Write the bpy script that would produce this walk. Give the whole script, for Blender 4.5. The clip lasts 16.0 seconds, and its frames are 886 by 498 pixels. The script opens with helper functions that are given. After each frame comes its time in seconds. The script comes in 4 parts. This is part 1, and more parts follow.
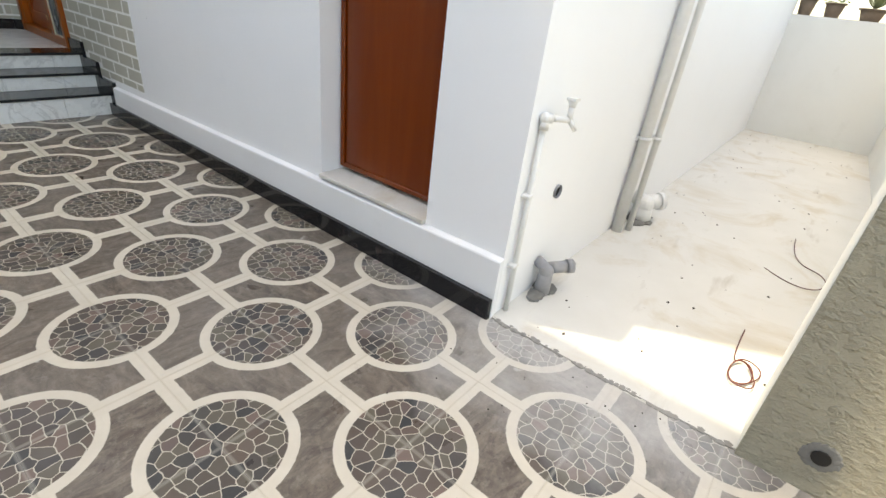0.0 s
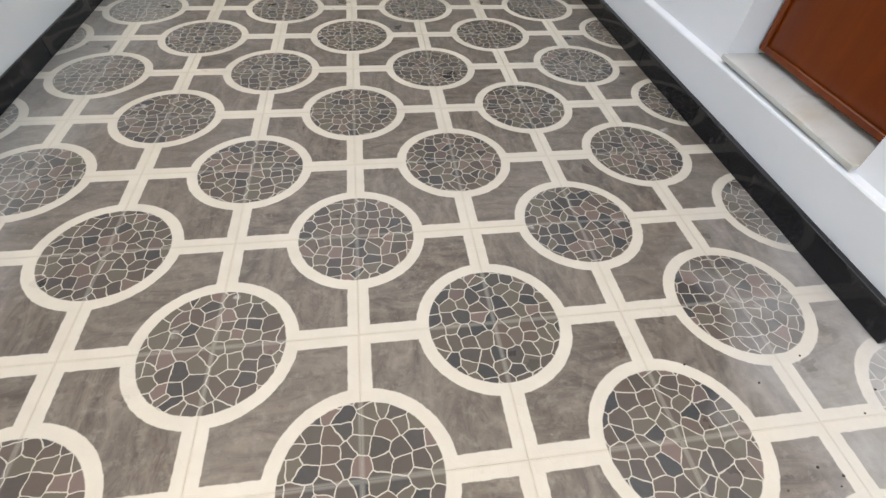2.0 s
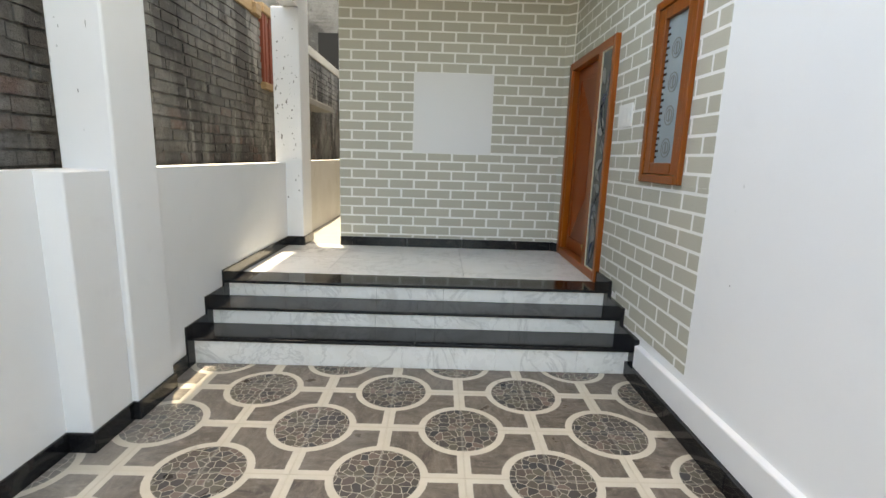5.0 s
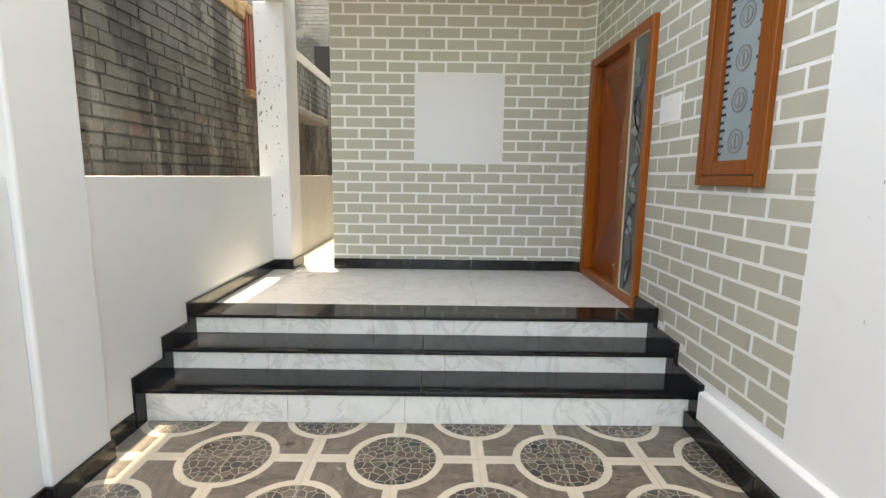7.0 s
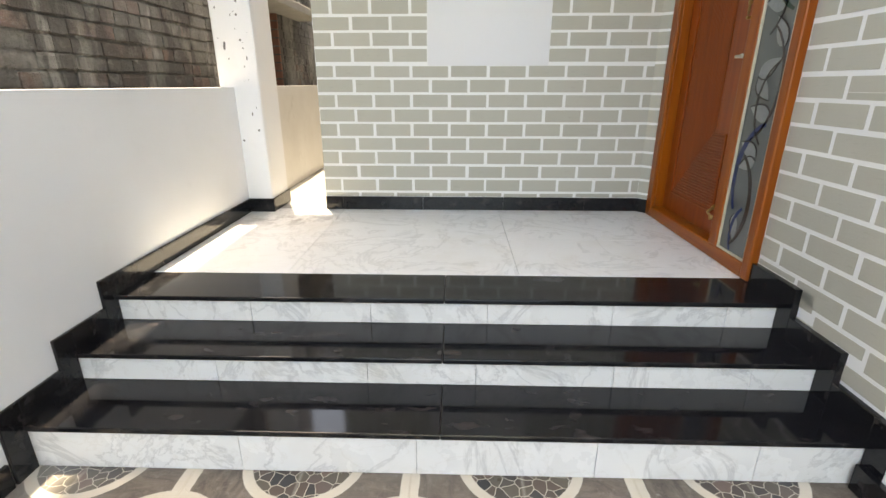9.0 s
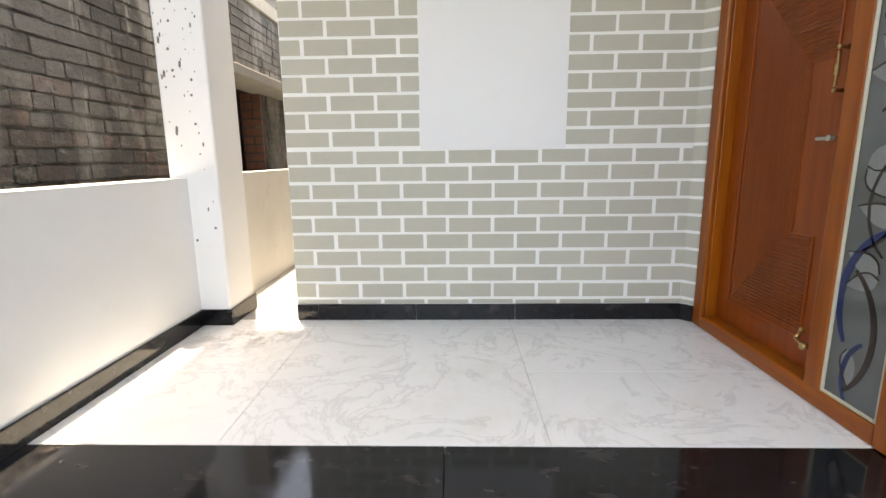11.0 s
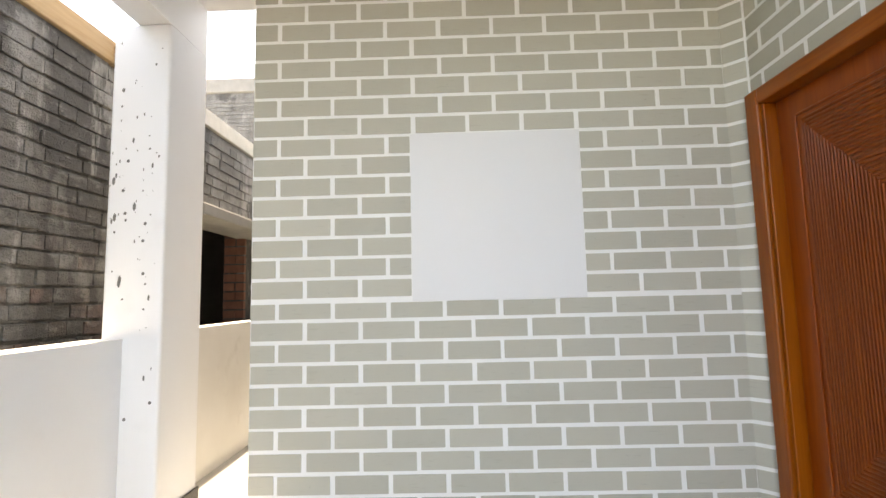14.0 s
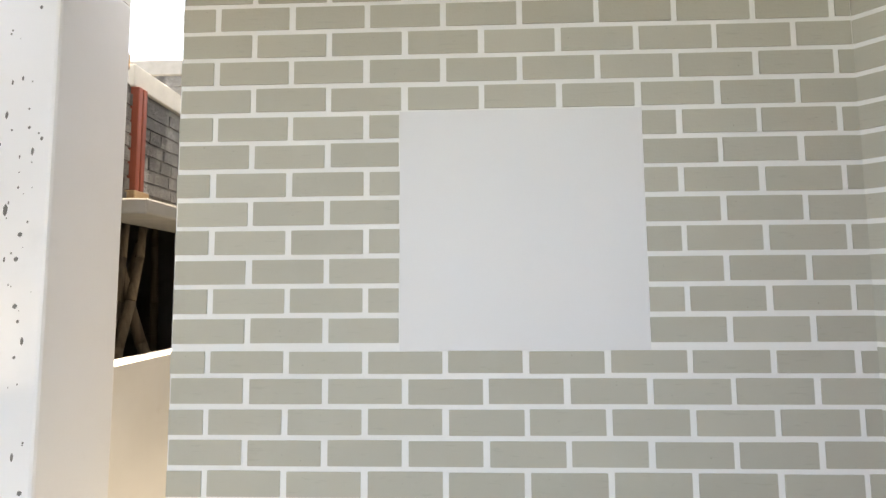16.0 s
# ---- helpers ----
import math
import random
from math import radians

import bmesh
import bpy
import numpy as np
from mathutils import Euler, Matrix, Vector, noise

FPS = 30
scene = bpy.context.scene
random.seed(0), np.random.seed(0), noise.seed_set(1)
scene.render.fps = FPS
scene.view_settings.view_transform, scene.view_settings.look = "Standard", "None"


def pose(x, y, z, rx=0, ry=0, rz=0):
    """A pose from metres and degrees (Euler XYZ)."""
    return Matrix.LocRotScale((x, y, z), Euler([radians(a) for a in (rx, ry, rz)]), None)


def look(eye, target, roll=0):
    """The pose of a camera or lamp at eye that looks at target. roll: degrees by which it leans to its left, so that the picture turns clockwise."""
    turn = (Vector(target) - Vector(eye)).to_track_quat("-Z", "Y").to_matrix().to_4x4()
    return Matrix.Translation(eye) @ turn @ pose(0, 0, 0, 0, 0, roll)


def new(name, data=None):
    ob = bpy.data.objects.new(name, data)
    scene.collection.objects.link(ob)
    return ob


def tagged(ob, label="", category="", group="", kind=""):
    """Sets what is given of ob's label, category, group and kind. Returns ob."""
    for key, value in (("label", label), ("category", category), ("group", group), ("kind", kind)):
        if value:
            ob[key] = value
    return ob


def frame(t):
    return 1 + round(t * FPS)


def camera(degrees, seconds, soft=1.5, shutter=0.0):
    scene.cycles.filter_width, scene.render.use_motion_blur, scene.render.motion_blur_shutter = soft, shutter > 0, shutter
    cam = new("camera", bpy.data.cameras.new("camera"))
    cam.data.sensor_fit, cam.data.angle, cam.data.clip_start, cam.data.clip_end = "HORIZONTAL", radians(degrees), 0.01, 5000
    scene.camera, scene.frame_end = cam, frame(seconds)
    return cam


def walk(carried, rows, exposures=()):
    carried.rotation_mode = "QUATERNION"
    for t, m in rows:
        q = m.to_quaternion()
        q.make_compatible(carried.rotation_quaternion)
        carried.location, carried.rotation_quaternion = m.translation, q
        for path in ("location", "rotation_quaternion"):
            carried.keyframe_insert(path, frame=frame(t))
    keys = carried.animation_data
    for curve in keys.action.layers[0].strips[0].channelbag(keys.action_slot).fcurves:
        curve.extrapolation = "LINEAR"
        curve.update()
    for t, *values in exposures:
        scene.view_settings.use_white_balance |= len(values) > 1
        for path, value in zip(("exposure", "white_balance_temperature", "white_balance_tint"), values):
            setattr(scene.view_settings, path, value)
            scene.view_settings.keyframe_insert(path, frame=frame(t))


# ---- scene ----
cam = camera(85.9, 16.0)
PATH = [
    (0, (-0.025, -1.842, 1.284), (1.405, -0.811, 0.34), 7.0),
    (0.5, (-0.04, -1.838, 1.241), (1.155, -0.732, 0.08), 7.7),
    (1, (-0.016, -1.771, 1.193), (0.857, -0.563, -0.141), 7.5),
    (1.5, (0.055, -1.676, 1.185), (0.569, -0.384, -0.253), 5.7),
    (2, (0.082, -1.568, 1.187), (0.337, -0.233, -0.281), 4.0),
    (2.5, (0.091, -1.345, 1.192), (0.22, 0.038, -0.247), 2.9),
    (3, (0.116, -1.094, 1.208), (0.189, 0.384, -0.138), 2.3),
    (3.5, (0.163, -0.808, 1.257), (0.202, 0.812, 0.084), 2.0),
    (4, (0.185, -0.509, 1.29), (0.211, 1.259, 0.355), 1.8),
    (4.5, (0.197, -0.175, 1.363), (0.23, 1.713, 0.704), 1.7),
    (5, (0.245, 0.07, 1.436), (0.267, 2.033, 1.056), 1.8),
    (5.2, (0.277, 0.134, 1.454), (0.285, 2.113, 1.163), 1.6),
    (7.3, (0.191, 0.834, 1.34), (0.197, 2.81, 1.032), 0.6),
    (7.5, (0.185, 0.946, 1.341), (0.177, 2.914, 0.987), 0.5),
    (8, (0.171, 1.232, 1.339), (0.138, 3.173, 0.86), 0.4),
    (8.2, (0.151, 1.346, 1.328), (0.117, 3.274, 0.798), 0.4),
    (10.3, (0.161, 2.317, 1.384), (0.07, 4.191, 0.695), -0.75),
    (10.5, (0.146, 2.39, 1.389), (0.073, 4.291, 0.774), -0.75),
    (11, (0.146, 2.484, 1.424), (0.093, 4.447, 1.048), -0.65),
    (11.5, (0.178, 2.506, 1.458), (0.119, 4.502, 1.349), -0.55),
    (12, (0.195, 2.506, 1.496), (0.128, 4.503, 1.581), -0.45),
    (12.5, (0.209, 2.529, 1.503), (0.136, 4.52, 1.677), -0.65),
    (13, (0.208, 2.604, 1.491), (0.145, 4.592, 1.692), -1.05),
    (13.5, (0.185, 2.796, 1.487), (0.13, 4.785, 1.687), -1.45),
    (14, (0.141, 3.01, 1.486), (0.103, 5.0, 1.686), -1.35),
    (14.5, (0.129, 3.206, 1.496), (0.085, 5.194, 1.706), -0.8),
    (15, (0.149, 3.409, 1.555), (0.088, 5.396, 1.766), -0.25),
    (15.5, (0.14, 3.552, 1.603), (0.087, 5.543, 1.79), -0.15),
    (16, (0.147, 3.689, 1.68), (0.082, 5.681, 1.841), -0.4),
]
walk(cam, [(t, look(e, g, r)) for t, e, g, r in PATH], [(0.0, 2.18, 8900, 6), (1.0, 2.16, 8900, 7), (2.0, 2.3, 8800, 7), (3.0, 2.45, 8600, 7), (4.0, 2.47, 9000, 7), (5.0, 2.55, 9300, 6), (7.5, 2.88, 9900, 8), (10.5, 3.2, 9300, 11), (11.5, 3.1, 9300, 12), (13.0, 3.2, 9300, 12), (16.0, 3.03, 9200, 11)])

# ---- light ----
SUN = Vector((-0.075, 0.16, 1.0)).normalized()
world = bpy.data.worlds.new("sky_world")
scene.world = world
world.use_nodes = True
wn = world.node_tree.nodes
sky = wn.new("ShaderNodeTexSky")
sky.sky_type, sky.sun_disc = "NISHITA", False
sky.sun_elevation = math.asin(SUN.z)
sky.sun_rotation = math.atan2(SUN.x, SUN.y)
sky.air_density, sky.dust_density = 1.0, 2.0
wn["Background"].inputs["Strength"].default_value = 0.15
world.node_tree.links.new(sky.outputs[0], wn["Background"].inputs["Color"])
sun = new("sun", bpy.data.lights.new("sun", "SUN"))
sun.data.energy, sun.data.angle, sun.data.color = 2.0, radians(0.9), (1.0, 0.96, 0.9)
sun.matrix_world = look((0, 0, 20), Vector((0, 0, 20)) - SUN)


LAND = 0.437


# ---- materials ----
class Mat:
    """A small builder round one node material."""

    def __init__(self, name, rough=0.5, metal=0.0):
        self.m = bpy.data.materials.new(name)
        self.m.use_nodes = True
        self.t = self.m.node_tree
        self.b = self.t.nodes["Principled BSDF"]
        self.b.inputs["Roughness"].default_value = rough
        self.b.inputs["Metallic"].default_value = metal
        self.pos = self.n("ShaderNodeNewGeometry").outputs["Position"]

    def n(self, kind, **props):
        node = self.t.nodes.new(kind)
        for k, v in props.items():
            if k == "operation":
                node.operation = v
            elif k == "feature":
                node.feature = v
            elif k == "data_type":
                node.data_type = v
        return node

    def put(self, sock, v):
        if hasattr(v, "is_output"):
            self.t.links.new(v, sock)
        else:
            sock.default_value = v

    def math(self, op, a, b=0.0, c=0.0):
        nd = self.n("ShaderNodeMath", operation=op)
        for s, v in zip(nd.inputs, (a, b, c)):
            self.put(s, v)
        return nd.outputs[0]

    def noise(self, scale, detail=4.0, rough=0.55, vec=None, dist=0.0):
        nd = self.n("ShaderNodeTexNoise")
        self.put(nd.inputs["Vector"], self.pos if vec is None else vec)
        nd.inputs["Scale"].default_value = scale
        nd.inputs["Detail"].default_value = detail
        nd.inputs["Roughness"].default_value = rough
        nd.inputs["Distortion"].default_value = dist
        return nd.outputs["Fac"]

    def stretch(self, sx, sy, sz, vec=None, rot=(0, 0, 0)):
        nd = self.n("ShaderNodeMapping")
        self.put(nd.inputs["Vector"], self.pos if vec is None else vec)
        nd.inputs["Scale"].default_value = (sx, sy, sz)
        nd.inputs["Rotation"].default_value = [radians(a) for a in rot]
        return nd.outputs[0]

    def ramp(self, v, lo, hi, a=0.0, b=1.0):
        nd = self.n("ShaderNodeMapRange")
        self.put(nd.inputs[0], v)
        for i, q in zip((1, 2, 3, 4), (lo, hi, a, b)):
            nd.inputs[i].default_value = q
        return nd.outputs[0]

    def mix(self, f, a, b):
        nd = self.n("ShaderNodeMix", data_type="RGBA")
        self.put(nd.inputs[0], f)
        for s, v in ((nd.inputs[6], a), (nd.inputs[7], b)):
            self.put(s, v if hasattr(v, "is_output") else (*v, 1.0) if len(v) == 3 else v)
        return nd.outputs[2]

    def random(self):
        return self.n("ShaderNodeObjectInfo").outputs["Random"]

    def island(self):
        return self.n("ShaderNodeNewGeometry").outputs["Random Per Island"]

    def colour(self, c):
        self.put(self.b.inputs["Base Color"], c if hasattr(c, "is_output") else (*c, 1.0))
        return self

    def rough(self, v):
        self.put(self.b.inputs["Roughness"], v)
        return self

    def bump(self, h, strength=0.3, dist=0.004):
        nd = self.n("ShaderNodeBump")
        nd.inputs["Strength"].default_value, nd.inputs["Distance"].default_value = strength, dist
        self.put(nd.inputs["Height"], h)
        self.t.links.new(nd.outputs[0], self.b.inputs["Normal"])
        return self


def paint(name, base, dirt, rough=0.55, grime=0.25, relief=0.15):
    """Emulsion on plaster: roller texture, faint clouds and rubbed marks."""
    k = Mat(name, rough)
    big, mid, fine = k.noise(1.3, 4), k.noise(6, 6), k.noise(160, 3)
    c = k.mix(k.math("MULTIPLY", k.ramp(big, 0.45, 0.75), grime), base, dirt)
    c = k.mix(k.math("MULTIPLY", k.ramp(mid, 0.62, 0.75), grime * 0.8), c, dirt)
    k.colour(c).bump(k.math("ADD", fine, k.math("MULTIPLY", mid, 1.5)), relief, 0.002)
    return k.m


M = {}
M["white"] = paint("white_emulsion", (0.78, 0.79, 0.8), (0.62, 0.63, 0.63))
M["white_cool"] = paint("cool_white_emulsion", (0.84, 0.85, 0.86), (0.76, 0.775, 0.79), 0.45)
M["stained"] = paint("stained_limewash", (0.7, 0.692, 0.665), (0.5, 0.48, 0.44), 0.8, 0.5)
M["ceiling"] = paint("ceiling_white", (0.8, 0.8, 0.8), (0.7, 0.7, 0.7))
M["joint"] = paint("white_joint_paint", (0.83, 0.83, 0.81), (0.72, 0.72, 0.68), 0.6)
M["square"] = paint("white_panel_paint", (0.73, 0.73, 0.73), (0.66, 0.66, 0.66), 0.5, 0.2)
k = Mat("olive_grey_plaster", 0.82)
lump = k.noise(1, 5, 0.6, vec=k.stretch(30, 22, 38))
c = k.mix(k.noise(5, 6, 0.6), (0.36, 0.34, 0.265), (0.28, 0.263, 0.205))
c = k.mix(k.ramp(k.noise(60, 3), 0.7, 0.76, 0, 0.4), c, (0.2, 0.19, 0.15))
k.colour(c).bump(k.math("ADD", k.ramp(lump, 0.45, 0.7, 0, 2.2), k.noise(110, 4)), 0.8, 0.006)
M["olive"] = k.m
M["cream_wall"] = paint("white_limewash", (0.76, 0.75, 0.71), (0.6, 0.58, 0.52), 0.7, 0.3)

# painted brick face
k = Mat("sage_brick_paint", 0.62)
c = k.mix(k.random(), (0.43, 0.414, 0.344), (0.47, 0.454, 0.38))
c = k.mix(k.math("MULTIPLY", k.ramp(k.noise(9, 5), 0.5, 0.75), 0.35), c, (0.48, 0.475, 0.41))
spec = k.ramp(k.noise(70, 2), 0.74, 0.77)
c = k.mix(k.math("MULTIPLY", spec, 0.5), c, (0.2, 0.19, 0.15))
streak = k.noise(1, 4, vec=k.stretch(14, 14, 110))
c = k.mix(k.math("MULTIPLY", k.ramp(streak, 0.62, 0.7), 0.18), c, (0.27, 0.26, 0.2))
k.colour(c).bump(k.math("ADD", streak, k.noise(120, 3)), 0.25, 0.002)
M["brick_paint"] = k.m

# patterned porch tile: lattice of rings, bands and mosaic discs
P = 0.4
k = Mat("patterned_porch_tile", 0.3)
sep = k.n("ShaderNodeSeparateXYZ")
k.put(sep.inputs[0], k.pos)
X, Y = sep.outputs[0], sep.outputs[1]
# turn by 45 degrees: ring centres become one square lattice of side P * sqrt(2)
S = P * math.sqrt(2)
U = k.math("MULTIPLY", k.math("ADD", k.math("SUBTRACT", X, P), Y), math.sqrt(0.5))
V = k.math("MULTIPLY", k.math("SUBTRACT", Y, k.math("SUBTRACT", X, P)), math.sqrt(0.5))
U = k.math("SUBTRACT", k.math("MODULO", k.math("ADD", U, 100.5 * S), S), S / 2)
V = k.math("SUBTRACT", k.math("MODULO", k.math("ADD", V, 100.5 * S), S), S / 2)
R = k.math("SQRT", k.math("ADD", k.math("MULTIPLY", U, U), k.math("MULTIPLY", V, V)))
DX = k.math("ABSOLUTE", k.math("SUBTRACT", k.math("MODULO", k.math("ADD", X, 40.2), P), P / 2))
DY = k.math("ABSOLUTE", k.math("SUBTRACT", k.math("MODULO", k.math("ADD", Y, 40.2), P), P / 2))
D = k.math("MINIMUM", DX, DY)
wob = k.math("MULTIPLY", k.math("SUBTRACT", k.noise(45, 2), 0.5), 0.006)
band = k.ramp(k.math("ADD", D, wob), 0.031, 0.034, 1, 0)
disc = k.ramp(k.math("ADD", R, wob), 0.194, 0.197, 1, 0)
ring = k.ramp(k.math("ADD", R, wob), 0.231, 0.234, 1, 0)
# stone-look body: cloudy brown-grey, slanting veins that turn from quarter to quarter
flip = k.math("GREATER_THAN", k.math("MULTIPLY", k.math("SINE", k.math("MULTIPLY", X, math.pi / P)), k.math("SINE", k.math("MULTIPLY", Y, math.pi / P))), 0.0)
g1 = k.noise(1, 7, 0.68, vec=k.stretch(6, 17, 5, rot=(0, 0, 35)), dist=1.2)
g2 = k.noise(1, 7, 0.68, vec=k.stretch(17, 6, 5, rot=(0, 0, 25)), dist=1.2)
grain = k.math("ADD", k.math("MULTIPLY", g1, flip), k.math("MULTIPLY", g2, k.math("SUBTRACT", 1.0, flip)))
body = k.mix(k.ramp(grain, 0.33, 0.68), (0.048, 0.035, 0.027), (0.21, 0.172, 0.14))
body = k.mix(k.ramp(k.noise(26, 6, 0.7), 0.52, 0.7, 0, 0.6), body, (0.28, 0.25, 0.215))
body = k.mix(k.ramp(k.noise(48, 5, 0.7), 0.54, 0.72, 0, 0.6), body, (0.04, 0.031, 0.026))
body = k.mix(k.math("MULTIPLY", k.random(), 0.3), body, (0.19, 0.165, 0.14))
body = k.mix(k.math("MULTIPLY", k.ramp(k.noise(3, 4), 0.4, 0.7), 0.35), body, (0.15, 0.135, 0.115))
cream = k.mix(k.noise(14, 5), (0.5, 0.455, 0.375), (0.62, 0.575, 0.495))
cream = k.mix(k.math("MULTIPLY", k.ramp(D, 0.003, 0.006, 1, 0), 0.25), cream, (0.42, 0.36, 0.25))
vor = k.n("ShaderNodeTexVoronoi")
edge = k.n("ShaderNodeTexVoronoi", feature="DISTANCE_TO_EDGE")
flat = k.stretch(1, 1, 0)
warp = k.n("ShaderNodeVectorMath")
k.put(warp.inputs[0], flat)
nz = k.n("ShaderNodeTexNoise")
k.put(nz.inputs["Vector"], flat)
nz.inputs["Scale"].default_value = 22
sc = k.n("ShaderNodeVectorMath", operation="SCALE")
k.put(sc.inputs[0], nz.outputs["Color"])
sc.inputs["Scale"].default_value = 0.018
k.put(warp.inputs[1], sc.outputs[0])
for v in (vor, edge):
    v.voronoi_dimensions = "2D"
    k.put(v.inputs["Vector"], warp.outputs[0])
    v.inputs["Scale"].default_value = 23
    v.inputs["Randomness"].default_value = 0.85
tint = k.n("ShaderNodeSeparateXYZ")
k.put(tint.inputs[0], vor.outputs["Color"])
peb = k.mix(tint.outputs[0], (0.018, 0.022, 0.027), (0.1, 0.071, 0.054))
peb = k.mix(k.ramp(tint.outputs[1], 0.55, 0.85), peb, (0.1, 0.085, 0.062))
peb = k.mix(k.ramp(tint.outputs[2], 0.85, 0.95), peb, (0.15, 0.1, 0.085))
peb = k.mix(k.math("MULTIPLY", k.noise(60, 4), 0.18), peb, (0.15, 0.14, 0.13))
grout = k.ramp(edge.outputs["Distance"], 0.028, 0.045, 1, 0)
peb = k.mix(grout, peb, k.mix(k.noise(40, 3), (0.36, 0.33, 0.27), (0.55, 0.51, 0.43)))
# tile joints crossing the discs
peb = k.mix(k.math("MULTIPLY", k.ramp(D, 0.003, 0.009, 1, 0), 0.25), peb, (0.5, 0.48, 0.42))
c = k.mix(band, body, cream)
c = k.mix(ring, c, cream)
c = k.mix(disc, c, peb)
# cement dust: scattered splashes, and the trampled corner by the side yard
spot = k.ramp(k.noise(9, 3, 0.45), 0.715, 0.75)
c = k.mix(k.math("MULTIPLY", spot, 0.55), c, (0.5, 0.49, 0.46))
cx, cy = k.math("SUBTRACT", X, 1.75), k.math("SUBTRACT", Y, -1.35)
far = k.math("SQRT", k.math("ADD", k.math("MULTIPLY", cx, cx), k.math("MULTIPLY", k.math("MULTIPLY", cy, cy), 0.35)))
far = k.math("ADD", far, k.math("MULTIPLY", k.math("SUBTRACT", k.noise(4, 5), 0.5), 0.9))
dust = k.ramp(far, 0.3, 0.75, 0.62, 0.0)
c = k.mix(dust, c, k.mix(k.noise(30, 4), (0.36, 0.36, 0.37), (0.55, 0.54, 0.52)))
left = k.math("ADD", X, k.math("MULTIPLY", k.noise(2.2, 5), 1.2))
c = k.mix(k.ramp(left, -0.75, -0.3, 0.26, 0.0), c, (0.47, 0.47, 0.46))
c = k.mix(k.math("MULTIPLY", k.ramp(k.noise(2.0, 5), 0.5, 0.75), 0.09), c, (0.45, 0.44, 0.43))
k.colour(c)
k.b.inputs["Specular IOR Level"].default_value = 0.38
k.rough(k.ramp(k.noise(5, 5), 0.3, 0.7, 0.25, 0.5))
k.bump(k.math("ADD", k.math("MULTIPLY", grout, -0.6), k.math("MULTIPLY", k.noise(90, 3), 0.4)), 0.25, 0.002)
M["porch_tile"] = k.m

def marble(name, veil, rough, mud=False):
    k = Mat(name, rough)
    v1 = k.math("ABSOLUTE", k.math("SUBTRACT", k.noise(2.4, 8, 0.62, dist=1.2), 0.5))
    v2 = k.math("ABSOLUTE", k.math("SUBTRACT", k.noise(5.5, 6, 0.6, dist=0.8), 0.5))
    c = k.mix(k.noise(1.6, 4), (0.85, 0.845, 0.825), (0.76, 0.755, 0.735))
    c = k.mix(k.ramp(v1, 0.0, 0.025, veil, 0), c, (0.42, 0.41, 0.4))
    c = k.mix(k.ramp(v2, 0.0, 0.016, veil * 0.4, 0), c, (0.55, 0.5, 0.43))
    c = k.mix(k.math("MULTIPLY", k.ramp(k.noise(3, 5), 0.54, 0.74), 0.35), c, (0.64, 0.6, 0.52))
    if mud:
        # grey-brown scuffs by the passage corner and faint footmarks
        q = k.n("ShaderNodeVectorMath", operation="DISTANCE")
        k.put(q.inputs[0], k.stretch(1, 1.8, 1))
        q.inputs[1].default_value = (-1.0, 5.0 * 1.8, LAND)
        near = k.ramp(q.outputs["Value"], 0.08, 0.45, 1, 0)
        blot = k.ramp(k.noise(11, 5, 0.6), 0.47, 0.6)
        c = k.mix(k.math("MULTIPLY", k.math("MULTIPLY", near, blot), 0.6), c, (0.25, 0.23, 0.21))
        c = k.mix(k.ramp(k.noise(60, 2), 0.77, 0.8, 0, 0.6), c, (0.3, 0.26, 0.22))
    k.colour(c).rough(k.ramp(k.noise(4, 4), 0.3, 0.7, rough * 0.9, rough * 1.25))
    return k.m


M["marble_floor"] = marble("white_marble_floor", 0.34, 0.2, True)
M["marble_riser"] = marble("white_marble_riser", 0.45, 0.25)

k = Mat("black_granite", 0.12)
sm = k.ramp(k.noise(2.6, 6, 0.6, dist=1.0), 0.52, 0.75)
c = k.mix(k.noise(320, 2), (0.004, 0.004, 0.005), (0.013, 0.013, 0.015))
c = k.mix(k.math("MULTIPLY", sm, 0.03), c, (0.4, 0.4, 0.4))
ft = k.ramp(k.noise(11, 5, 0.6, vec=k.stretch(0.7, 1.3, 1)), 0.58, 0.7)
c = k.mix(k.math("MULTIPLY", ft, 0.13), c, (0.22, 0.17, 0.16))
sepg = k.n("ShaderNodeSeparateXYZ")
k.put(sepg.inputs[0], k.pos)
side = k.ramp(sepg.outputs[0], -1.4, -0.2, 0.08, 0.02)
dusty = k.math("MULTIPLY", k.ramp(k.noise(14, 8, 0.75, dist=0.4), 0.45, 0.75), k.ramp(k.noise(4, 4), 0.42, 0.62))
c = k.mix(k.math("MULTIPLY", dusty, side), c, (0.42, 0.42, 0.41))
speck = k.ramp(k.noise(130, 2), 0.74, 0.78)
c = k.mix(k.math("MULTIPLY", speck, 0.16), c, (0.5, 0.5, 0.49))
k.colour(c).rough(k.ramp(sm, 0, 1, 0.08, 0.3))
k.b.inputs["Specular IOR Level"].default_value = 0.33
M["granite"] = k.m

